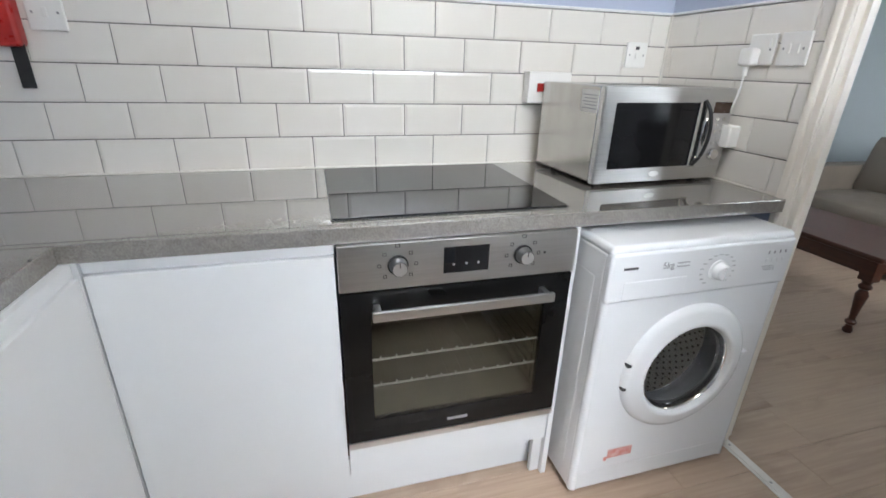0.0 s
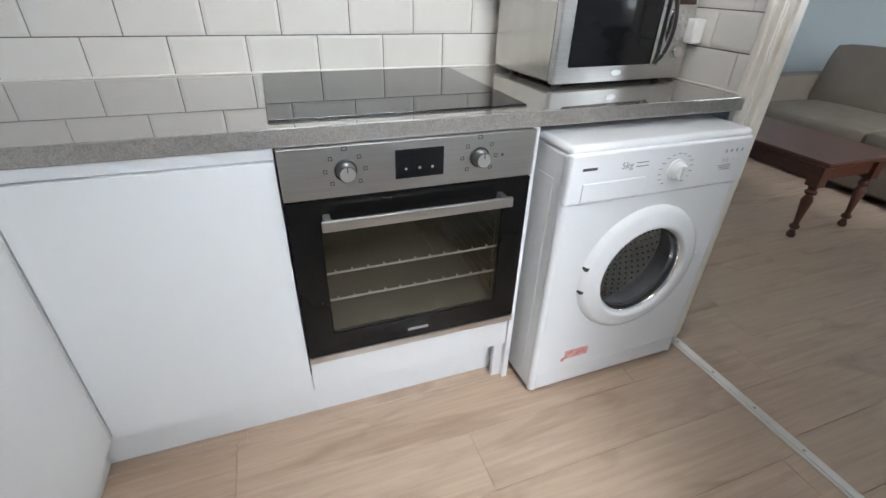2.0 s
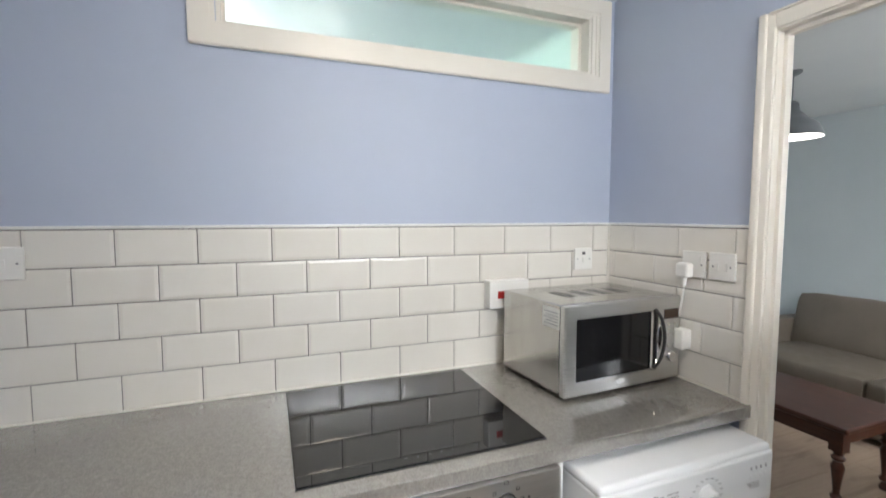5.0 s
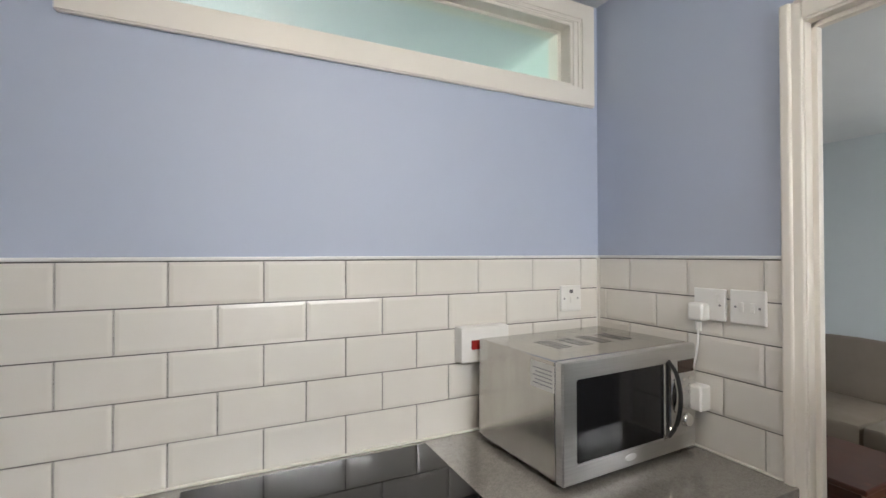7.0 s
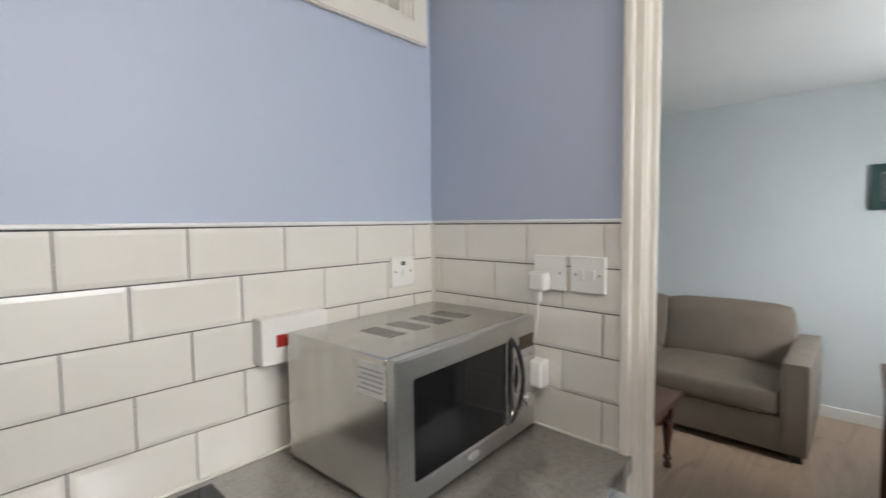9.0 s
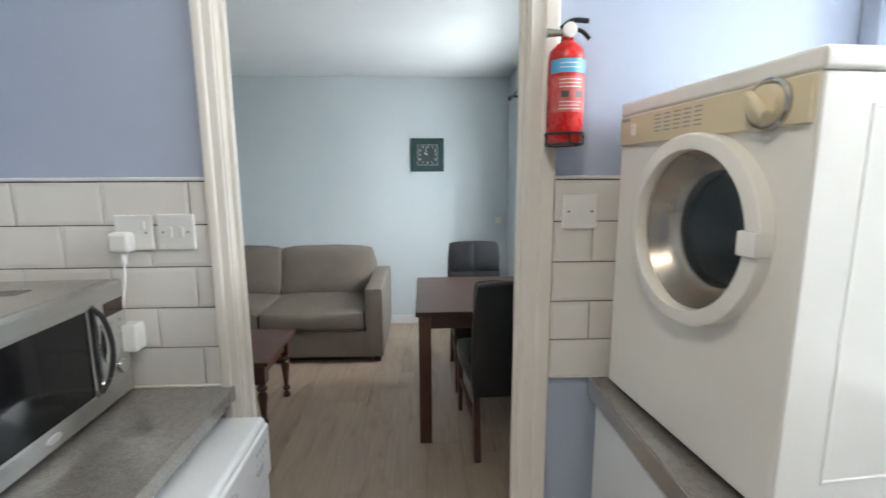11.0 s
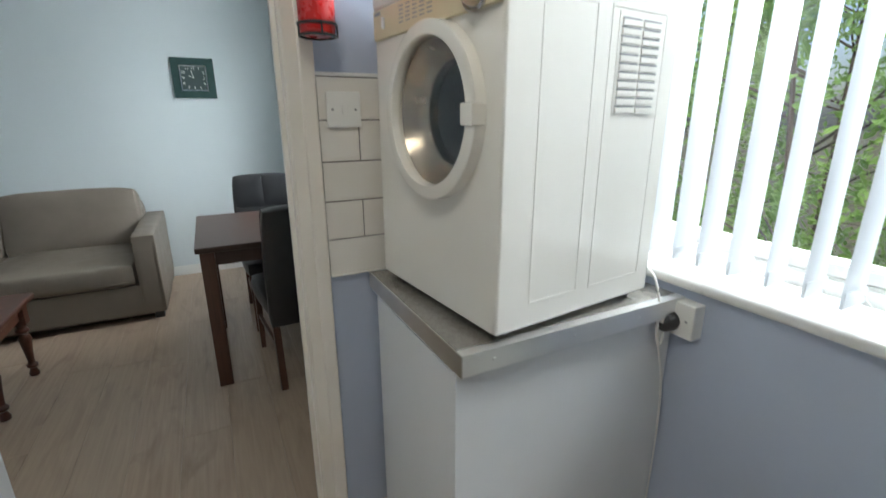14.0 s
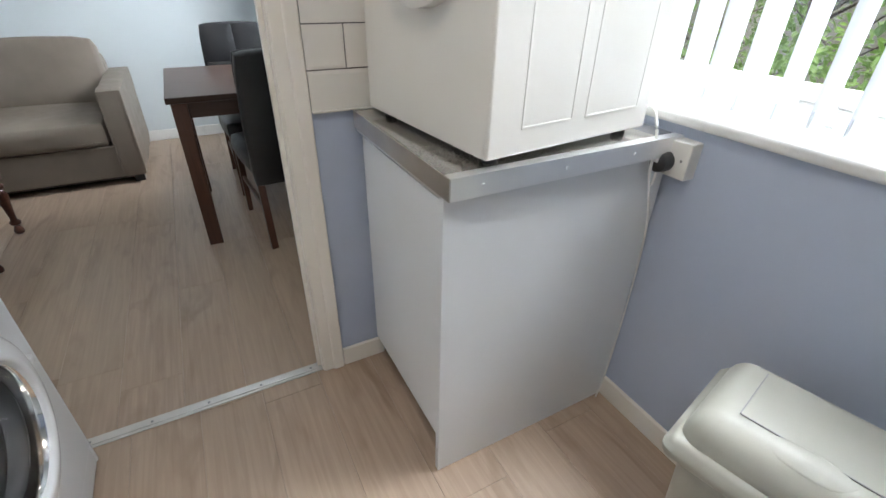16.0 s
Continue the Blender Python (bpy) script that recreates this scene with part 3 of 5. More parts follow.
def front_unit(name, label, x0, x1, z0, z1, rail=True):
    """A base unit facing south: carcass, flat door and the slanted finger rail over it."""
    u = thing(name, label, "cabinet", ((x0 + x1) / 2, FRONT, 0))
    w = (x1 - x0) / 2
    part("carcass", box(-w + 0.001, w - 0.001, 0.022, 0.62, 0.16, TOP - 0.041), LAMINATE_WHITE, u)
    part("door", box(-w + 0.0015, w - 0.0015, 0, 0.019, z0, z1, 0.0015), LAMINATE_WHITE, u, "flat white handleless door")
    if rail:
        bm = box(-w, w, 0.004, 0.018, z1 + 0.003, TOP - 0.041, 0.001)
        for v in bm.verts:
            if v.co.z < z1 + 0.01:
                v.co.y += 0.004
        part("finger_rail", bm, LAMINATE_WHITE, u)
    return u


front_unit("base_cabinet", "white gloss handleless corner base cabinet under the worktop", -1.817, -1.3205, 0.158, 0.843)
corner_post = solid("corner_post", box(-1.856, -1.8205, FRONT + 0.002, -0.02, 0.158, TOP - 0.041, 0.0015), LAMINATE_WHITE, "white corner filler post between two cabinets", "filler panel")
for i, (y1, y0) in enumerate(((-0.644, -1.175), (-1.178, -1.709), (-1.712, -2.243))):
    u = thing("base_cabinet", "white gloss handleless base cabinet along the side wall", "cabinet", (LEFT_X, (y0 + y1) / 2, 0))
    h = (y1 - y0) / 2
    part("carcass", box(-0.60, -0.022, -h + 0.001, h - 0.001, 0.16, TOP - 0.041), LAMINATE_WHITE, u)
    part("door", box(-0.019, 0.0, -h + 0.0015, h - 0.0015, 0.158, 0.843, 0.0015), LAMINATE_WHITE, u, "flat white handleless door")
    part("finger_rail", box(-0.022, -0.008, -h, h, 0.846, TOP - 0.041, 0.001), LAMINATE_WHITE, u)
solid("plinth", box(-1.882, -0.722, PLINTH_Y, PLINTH_Y + 0.016, 0, 0.1565, 0.001), LAMINATE_WHITE, "white plinth board under the base cabinets", "plinth")
solid("plinth", box(-1.898, -1.8825, -2.24, PLINTH_Y + 0.016, 0, 0.1565, 0.001), LAMINATE_WHITE, "white plinth board under the side cabinets", "plinth")
solid("filler_panel", box(-1.318, -0.708, FRONT, FRONT + 0.018, 0.158, 0.267, 0.0015), LAMINATE_WHITE, "white filler panel under the oven", "filler panel")
solid("end_panel", join(box(-0.704, -0.686, -0.640, -0.01, 0, TOP - 0.041, 0.0015), box(-0.736, -0.7045, -0.622, -0.605, 0, 0.157, 0.001)), LAMINATE_WHITE, "white end panel between oven and washing machine", "end panel")

# ---- built-in oven ----
OX, OY, OZ = -1.0110, -0.658, 0.270
oven = thing("oven", "built-in stainless steel oven with black glass door", "oven", (OX, OY, OZ))
HWD = 0.306
part("body", join(box(-0.28, 0.28, 0.515, 0.525, 0.02, 0.59), box(-0.285, -0.255, 0.022, 0.52, 0.02, 0.59), box(0.255, 0.285, 0.022, 0.52, 0.02, 0.59),
                  box(-0.28, 0.28, 0.022, 0.52, 0.02, 0.07), box(-0.28, 0.28, 0.022, 0.52, 0.47, 0.59)), CAVITY, oven, "dark enamelled oven cavity")
panel = part("control_panel", box(-HWD, HWD, 0.0, 0.022, 0.486, 0.603, 0.002), STEEL, oven, "brushed steel control panel")
part("display", box(-0.055, 0.062, -0.0015, 0.001, 0.514, 0.583, 0.001), BLACK_GLASS, panel, "black glass clock display")
for x in (-0.03, 0.003, 0.034):
    part("touch_mark", moved(lathe([(0.0035, 0), (0.003, 0.0004)], 10), pose(x, -0.0016, 0.537, 90)), PRINT, panel)
for kx in (-0.167, 0.153):
    part("knob_collar", moved(lathe([(0.0250, 0), (0.0250, 0.005), (0.021, 0.006)], 36), pose(kx, 0, 0.548, 90)), BLACK_PLASTIC, panel, "dark knob collar")
    knob = part("knob", moved(lathe([(0.0215, 0.003), (0.0215, 0.006), (0.0205, 0.008), (0.0195, 0.027), (0.0180, 0.0300), (0.0155, 0.0305), (0.0, 0.0300)], 40), pose(kx, 0, 0.548, 90)), KNOB_STEEL, panel, "turned steel knob")
    part("knob_cap", moved(lathe([(0.0168, 0.0295), (0.0165, 0.0312), (0.0, 0.0314)], 36), pose(kx, 0, 0.548, 90)), ALU, knob, "bright turned cap")
    part("pointer", box(kx - 0.001, kx + 0.001, -0.0322, -0.0295, 0.553, 0.566), DARK_PRINT, knob)
    for a in (0, 45, 135, 180, 225, 315):
        q = radians(a)
        cx, cz = kx + 0.044 * math.cos(q), 0.548 + 0.040 * math.sin(q)
        part("symbol", frame_ring(cx - 0.0045, cx + 0.0045, cz - 0.0045, cz + 0.0045, 0.0016, -0.0005, 0.0004), DARK_PRINT, panel)
    part("symbol", frame_ring(kx - 0.006, kx + 0.006, 0.592, 0.601, 0.0016, -0.0005, 0.0004), DARK_PRINT, panel)
part("indicator", moved(lathe([(0.0035, 0), (0.003, 0.001)], 12), pose(0.215, 0, 0.548, 90)), DARK_PRINT, panel)
door = part("oven_door", frame_ring(-HWD, HWD, 0.021, 0.480, 0.072, 0.004, 0.022, 0.002), OVEN_GLASS, oven, "black glass oven door frame")
part("door_glass", box(-HWD + 0.06, HWD - 0.06, 0.006, 0.009, 0.085, 0.42), glass("smoked_glass", (0.50, 0.51, 0.45)), door, "smoked glass door window").visible_shadow = False
part("maker_mark", box(-0.03, 0.03, 0.0032, 0.0045, 0.047, 0.056), PRINT, door)
part("handle", join(box(-0.235, 0.235, -0.046, -0.034, 0.424, 0.450, 0.003), box(-0.228, -0.212, -0.036, 0.006, 0.428, 0.446, 0.002), box(0.212, 0.228, -0.036, 0.006, 0.428, 0.446, 0.002)), STEEL, door, "flat brushed steel bar handle")
part("trim_strip", box(-HWD, HWD, 0.002, 0.022, 0.0, 0.020, 0.0015), STEEL, oven, "brushed steel bottom strip")
for z in (0.265, 0.182):
    rail = [tube([(-0.25, 0.034, z), (0.25, 0.034, z)], 0.0030, 8)]
    rail += [box(x - 0.002, x + 0.002, 0.030, 0.038, z + 0.001, z + 0.008) for x in np.linspace(-0.21, 0.21, 11)]
    rack = part("rack", join(*rail), ALU, oven, "bright front rail of a wire oven rack")
    part("rack_wire", tube([(-0.25, 0.48, z), (0.25, 0.48, z)], 0.003, 6), DRUM, rack)
    for x in np.linspace(-0.235, 0.235, 12):
        part("rack_wire", tube([(x, 0.037, z), (x, 0.48, z)], 0.0010, 5), CAVITY, rack)
for sx in (-0.247, 0.247):
    part("side_rail", join(*[tube([(sx, 0.06, z), (sx, 0.46, z)], 0.002, 6) for z in (0.12, 0.15, 0.182, 0.225, 0.265, 0.30, 0.34)], tube([(sx, 0.06, 0.10), (sx, 0.06, 0.42)], 0.002, 6), tube([(sx, 0.46, 0.10), (sx, 0.46, 0.42)], 0.002, 6)), CHROME, oven)

# ---- hob ----
hob = thing("hob", "black glass ceramic hob set into the worktop", "hob", (-1.0135, -0.318, TOP))
part("seal", moved(frame_ring(-0.3085, 0.3085, -0.2775, 0.2775, 0.01, -0.0022, -0.0002), pose(0, 0, 0, -90)), BLACK_PLASTIC, hob)
for x in (-0.06, -0.03, 0.0, 0.03, 0.06):
    part("touch_mark", box(x - 0.003, x + 0.003, -0.249, -0.246, 0.0058, 0.0063), DARK_PRINT, hob)
part("glass_plate", box(-0.307, 0.307, -0.276, 0.276, 0.0005, 0.006, 0.0025), BLACK_GLASS, hob)

# ---- washing machine ----
WM_W, WM_D, WM_H = 0.606, 0.46, 0.850
wm = thing("washing_machine", "white front-loading washing machine under the worktop", "washing machine", (-0.352, -0.737, 0), 0.6)
hw = WM_W / 2
part("body", shell(-hw, hw, 0.016, WM_D, 0.018, WM_H - 0.022, 0.010, -1), APPLIANCE, wm)
part("front_corner", moved(lathe([(0.016, 0.020), (0.016, WM_H - 0.03)], 24), pose(-hw + 0.016, 0.0155, 0)), APPLIANCE, wm)
part("front_corner", moved(lathe([(0.016, 0.020), (0.016, WM_H - 0.03)], 24), pose(hw - 0.016, 0.0155, 0)), APPLIANCE, wm)
for sx in (-1, 1):
    part("side_pressing", box(sx * hw - 0.0012, sx * hw + 0.0012, 0.055, WM_D - 0.04, 0.10, WM_H - 0.10, 0.002), APPLIANCE, wm, "raised pressing on the side panel")
part("lid", box(-hw, hw, 0.0, WM_D, WM_H - 0.030, WM_H, 0.014, 4), APPLIANCE, wm)
part("front_panel", holed_plate(-hw + 0.014, hw - 0.014, 0.088, WM_H - 0.160, 0.012, 0.442, 0.160, 0.0, 0.012), APPLIANCE, wm)
fascia = part("fascia", box(-hw, hw, -0.006, 0.020, WM_H - 0.159, WM_H - 0.018, 0.009, 4), APPLIANCE, wm, "white control fascia")
part("plinth_panel", box(-hw + 0.004, hw - 0.004, 0.002, 0.014, 0.018, 0.084, 0.004), APPLIANCE, wm)
part("detergent_drawer", box(-hw + 0.045, -hw + 0.245, -0.0075, 0.0, WM_H - 0.152, WM_H - 0.098, 0.0035, 3), APPLIANCE, wm)
for sx in (-1, 1):
    part("foot", moved(lathe([(0.018, 0), (0.018, 0.012), (0.01, 0.02)], 14), pose(sx * (hw - 0.05), 0.06, 0)), GREY_PLASTIC, wm)
    part("foot", moved(lathe([(0.018, 0), (0.018, 0.012), (0.01, 0.02)], 14), pose(sx * (hw - 0.05), WM_D - 0.06, 0)), GREY_PLASTIC, wm)
knob = part("programme_knob", moved(lathe([(0.030, 0), (0.030, 0.004), (0.025, 0.006), (0.022, 0.022), (0.019, 0.025), (0, 0.0255)], 36), pose(0.040, -0.006, WM_H - 0.092, 90)), APPLIANCE, fascia, "white round programme knob")
part("grip", box(0.036, 0.044, -0.035, -0.030, WM_H - 0.112, WM_H - 0.072, 0.003), APPLIANCE, knob)
for a in range(-140, 141, 20):
    q = radians(90 + a)
    x, z = 0.040 + 0.055 * math.cos(q), WM_H - 0.092 + 0.046 * math.sin(q)
    part("programme_mark", box(x - 0.006, x + 0.006, -0.0066, -0.0055, z - 0.0010, z + 0.0010), PRINT, fascia)
for i in range(4):
    part("button", box(0.205 + i * 0.020, 0.215 + i * 0.020, -0.0075, -0.005, WM_H - 0.084, WM_H - 0.074, 0.002), APPLIANCE, fascia)
    part("button_mark", box(0.208 + i * 0.020, 0.213 + i * 0.020, -0.0066, -0.0055, WM_H - 0.060, WM_H - 0.051), PRINT, fascia)
for z in (0.098, 0.104, 0.110):
    part("panel_print", box(0.195 + z - 0.098, 0.245, -0.0066, -0.0055, WM_H - z, WM_H - z + 0.002), PRINT, fascia)
part("maker_mark", box(-0.265, -0.222, -0.0068, -0.0055, WM_H - 0.064, WM_H - 0.057), DARK_PRINT, fascia)
text_part("load_text", "5kg", 0.026, PRINT, fascia, pose(-0.128, -0.0065, WM_H - 0.062, *FACE_S))
for z in (0.056, 0.066):
    part("panel_print", box(-0.100, -0.060, -0.0066, -0.0055, WM_H - z - 0.003, WM_H - z), PRINT, fascia)
DZ = 0.442
ring = lathe([(0.143, 0.010), (0.1445, 0.024), (0.149, 0.029), (0.158, 0.0295), (0.188, 0.021), (0.202, 0.014), (0.207, 0.001), (0.158, 0.001), (0.143, 0.004), (0.143, 0.010)], 64, False)
porthole = part("porthole_door", moved(ring, pose(0.012, 0.0, DZ, 90) @ Matrix.Diagonal((1.03, 1.03, 1, 1))), APPLIANCE, wm, "round white porthole door", 50)
part("bowl", moved(lathe([(0.144, 0.016), (0.141, -0.02), (0.130, -0.055), (0.09, -0.082), (0.001, -0.090), (0.001, -0.086), (0.089, -0.078), (0.126, -0.053), (0.137, -0.02), (0.140, 0.016), (0.144, 0.016)], 48, False), pose(0.012, 0.0, DZ, 90) @ Matrix.Diagonal((1.03, 1.03, 1, 1))), BOWL, porthole, "clear glass door bowl").visible_shadow = False
part("latch", box(0.212, 0.236, -0.020, -0.002, DZ + 0.010, DZ + 0.030, 0.004), APPLIANCE, porthole)
for dz in (-0.035, 0.045):
    hx = 0.012 - math.sqrt(0.211 ** 2 - dz ** 2)
    part("hinge", box(hx - 0.002, hx + 0.012, -0.017, 0.0, DZ + dz - 0.005, DZ + dz + 0.005, 0.001), BLACK_PLASTIC, porthole)
# Chrome ring imitates the bright reflections along the edge of the glass.
part("rim_highlight", moved(lathe([(0.1435, 0.016), (0.139, 0.018), (0.135, 0.010), (0.133, -0.012), (0.1365, -0.016)], 56, False), pose(0.012, 0.0, DZ, 90) @ Matrix.Diagonal((1.03, 1.03, 1, 1))), CHROME, porthole, "chrome rim imitating the highlights round the door glass")
part("gasket", moved(lathe([(0.157, -0.002), (0.150, -0.03), (0.153, -0.06), (0.170, -0.07), (0.175, -0.10)], 48, False), pose(0.012, 0.0, DZ, 90) @ Matrix.Diagonal((1.03, 1.03, 1, 1))), GASKET_GREY, wm, "grey rubber door seal")
drum = [lathe([(0.172, -0.10), (0.235, -0.105), (0.235, -0.36), (0.03, -0.375), (0.0, -0.37)], 48, False)]
part("drum", moved(join(*drum), pose(0.012, 0.0, DZ, 90) @ Matrix.Diagonal((1.03, 1.03, 1, 1))), WASH_DRUM, wm, "perforated steel drum")
holes = []
for i in range(46):
    for j in range(14):
        a, d = 2 * math.pi * (i + 0.5 * (j % 2)) / 46, 0.12 + 0.0165 * j
        c, s = math.cos(a), math.sin(a)
        holes.append(moved(lathe([(0.0038, 0), (0.0038, 0.002)], 6), Matrix.Translation((0.015 + 0.2335 * c, d, DZ + 0.2335 * s)) @ pose(0, 0, 0, 0, -math.degrees(a) - 90)))
tagged(part("drum_holes", join(*holes), BLACK_PLASTIC, wm), kind="stuff")
part("sticker", join(box(-0.188, -0.100, -0.0008, 0.0003, 0.128, 0.162), box(-0.200, -0.1885, -0.0007, 0.0003, 0.120, 0.135)), PINK_LABEL, wm, "faded red warning sticker")

# ---- microwave ----
MW_W, MW_D, MW_H = 0.47, 0.335, 0.285
mw = thing("microwave", "stainless steel microwave oven on the worktop", "microwave", (-0.290, -0.238, TOP), 3.0)
mw.matrix_basis = mw.matrix_basis @ Matrix.Diagonal((1.064, 1.05, 1.0, 1.0))
w2, d2 = MW_W / 2, MW_D / 2
part("casing", box(-w2, w2, -d2 + 0.022, d2, 0.014, 0.014 + MW_H, 0.006, 3), STEEL_SIDE, mw, "satin steel casing")
for sx in (-1, 1):
    for sy in (-1, 1):
        part("foot", moved(lathe([(0.014, 0), (0.012, 0.016)], 12), pose(sx * (w2 - 0.05), sy * (d2 - 0.05), 0)), BLACK_PLASTIC, mw)
front = part("front_frame", frame_ring(-w2, w2, 0.012, 0.298, 0.044, -d2, -d2 + 0.024, 0.003), STEEL, mw, "brushed steel front frame")
part("door_window", box(-w2 + 0.040, 0.106, -d2 + 0.004, -d2 + 0.02, 0.050, 0.260), MW_GLASS, front, "dark tinted door window")
part("handle_strip", box(0.103, 0.134, -d2 - 0.001, -d2 + 0.02, 0.052, 0.258, 0.002), CHROME, front, "chrome strip beside the door window")
panel = part("control_panel", box(0.132, w2 - 0.040, -d2 + 0.0005, -d2 + 0.02, 0.052, 0.258, 0.002), STEEL, front, "silver control panel")
part("display", box(0.160, 0.226, -d2 - 0.0015, -d2 + 0.004, 0.222, 0.256, 0.001), LCD_BROWN, panel, "small brown digital display")
for r in range(3):
    for cc in range(2):
        part("button", moved(lathe([(0.0048, 0), (0.0043, 0.003), (0, 0.0035)], 12), pose(0.180 + cc * 0.026, -d2, 0.204 - r * 0.019, 90)), CHROME, panel)
for cc in range(2):
    part("button", moved(lathe([(0.0048, 0), (0.0043, 0.003), (0, 0.0035)], 12), pose(0.180 + cc * 0.026, -d2, 0.128, 90)), CHROME, panel)
part("dial", moved(lathe([(0.020, 0), (0.019, 0.008), (0.015, 0.013), (0, 0.014)], 28), pose(0.190, -d2, 0.092, 90)), CHROME, panel, "chrome dial")
part("control_bulge", moved(lathe([(0.030, 0), (0.028, 0.003), (0.015, 0.006), (0, 0.007)], 28), Matrix.Translation((0.150, -d2, 0.165)) @ pose(0, 0, 0, 90) @ Matrix.Diagonal((0.6, 1.6, 1, 1))), CHROME, panel)
hp = curve_points([(0.118, -d2 - 0.002, 0.262), (0.135, -d2 - 0.014, 0.225), (0.142, -d2 - 0.020, 0.160), (0.135, -d2 - 0.014, 0.095), (0.118, -d2 - 0.002, 0.058)], 8)
part("handle", join(tube(hp, 0.0055, 10)), BLACK_PLASTIC, front, "curved black door handle")
part("handle_back", join(tube([(p.x + 0.006, p.y + 0.004, p.z) for p in hp], 0.0045, 10)), CHROME, front, "chrome back of the handle")
part("badge", moved(lathe([(0.020, 0), (0.018, 0.002), (0.0, 0.0025)], 24), Matrix.Translation((-0.02, -d2, 0.036)) @ pose(0, 0, 0, 90) @ Matrix.Diagonal((1, 0.45, 1, 1))), ALU, front)
for i in range(4):
    for j in range(7):
        x = -0.135 + i * 0.075
        part("vent_slot", box(x, x + 0.048, -0.045 + j * 0.0145, -0.039 + j * 0.0145, 0.2985, 0.2995), BLACK_PLASTIC, mw)
part("rating_label", box(-w2 - 0.0006, -w2 + 0.0004, -d2 + 0.026, -d2 + 0.106, 0.222, 0.286), PAPER, mw, "white printed rating label")
for k in range(5):
    part("label_print", box(-w2 - 0.0010, -w2 - 0.0004, -d2 + 0.032, -d2 + 0.098 - 0.008 * (k % 2), 0.232 + 0.0095 * k, 0.2345 + 0.0095 * k), PRINT, mw)

# ---- wall accessories ----


def plate(name, label, category, loc, rz, w=0.089, h=0.089, depth=0.010, mat=WHITE_PLASTIC, group=""):
    """A moulded plate whose face looks to -y before it is turned by rz."""
    p = thing(name, label, category, loc, rz, group)
    part("plate", box(-w / 2, w / 2, -depth, 0.0, -h / 2, h / 2, 0.0035, 3), mat, p)
    for sx in (-1, 1):
        part("screw", moved(lathe([(0.0035, 0), (0.0025, 0.0012), (0, 0.0012)], 10), pose(sx * min(0.030, w * 0.36), -depth, 0, 90)), GREY_PLASTIC, p)
    return p


TY = -0.011  # face of the tiles in front of the wall
cooker = plate("cooker_switch", "white surface-mounted cooker control unit with red switch", "switch", (-0.513, TY, 1.191), 0, 0.168, 0.106, 0.046, group="kitchen switches")
part("rocker", box(-0.050, -0.024, -0.051, -0.045, -0.014, 0.014, 0.002), RED_PLASTIC, cooker, "red rocker switch")
part("neon", box(-0.010, 0.000, -0.0475, -0.045, -0.004, 0.004), RED_PLASTIC, cooker)
spur = plate("fused_spur", "white switched fused spur on the tiles", "switch", (-0.145, TY, 1.310), 0, group="kitchen switches")
part("rocker", box(-0.006, 0.006, -0.0135, -0.009, -0.014, 0.008, 0.002), WHITE_PLASTIC, spur)
part("fuse_slot", box(-0.008, 0.008, -0.0108, -0.009, 0.018, 0.030), DARK_PRINT, spur)
sock = plate("wall_socket", "white single wall socket with a plug in it", "socket", (TY, -0.435, 1.324), -90, 0.090, 0.088, group="kitchen sockets")
part("rocker", box(0.018, 0.030, -0.0135, -0.009, 0.008, 0.030, 0.002), WHITE_PLASTIC, sock)
dsw = plate("double_switch", "white double light switch on the tiles", "switch", (TY, -0.5365, 1.325), -90, group="kitchen switches")
for x in (-0.014, 0.014):
    part("rocker", box(x - 0.006, x + 0.006, -0.0135, -0.009, -0.013, 0.013, 0.002), WHITE_PLASTIC, dsw)
plug = thing("plug", "white plug in the wall socket", "plug", (TY - 0.010, -0.416, 1.302), -90)
part("plug_body", box(-0.024, 0.024, -0.036, 0.0, -0.024, 0.026, 0.009, 3), WHITE_PLASTIC, plug)
part("collar", moved(lathe([(0.009, 0.0), (0.007, -0.03)], 12), pose(0, -0.018, -0.022)), WHITE_PLASTIC, plug)
lead = solid("power_lead", tube(curve_points([(TY - 0.028, -0.416, 1.258), (TY - 0.028, -0.410, 1.19), (-0.042, -0.385, 1.10), (-0.030, -0.315, 1.02), (-0.026, -0.24, 0.98)], 10), 0.0028, 8), WHITE_PLASTIC, "white power lead hanging from the plug", "cable")
adapter = thing("plug_adapter", "small white plug adapter on the tiles", "adapter", (TY, -0.388, 1.064), -90)
part("adapter_body", box(-0.045, 0.045, -0.045, 0.0, -0.035, 0.035, 0.007, 3), WHITE_PLASTIC, adapter)
lsw = plate("light_switch", "white single light switch on the tiles", "switch", (TY, -1.548, 1.368), -90, group="kitchen switches")
part("rocker", box(-0.006, 0.006, -0.0135, -0.009, -0.012, 0.012, 0.002), WHITE_PLASTIC, lsw)
bsw = plate("fused_spur", "white switch plate beside the fire blanket", "switch", (-2.017, TY, 1.360), 0, group="kitchen switches")
part("rocker", box(-0.006, 0.006, -0.0135, -0.009, -0.012, 0.012, 0.002), WHITE_PLASTIC, bsw)
blanket = thing("fire_blanket", "red fire blanket case with black pull tab", "fire blanket", (-2.155, TY, 1.272))
part("case", box(-0.08, 0.08, -0.045, 0.0, 0.0, 0.30, 0.012, 3), RED_PLASTIC, blanket)
part("pull_tab", box(0.046, 0.080, -0.030, -0.026, -0.105, 0.01, 0.0015), BLACK_PLASTIC, blanket, "black webbing pull tab")
part("pull_tab", box(-0.080, -0.046, -0.030, -0.026, -0.105, 0.01, 0.0015), BLACK_PLASTIC, blanket, "black webbing pull tab")

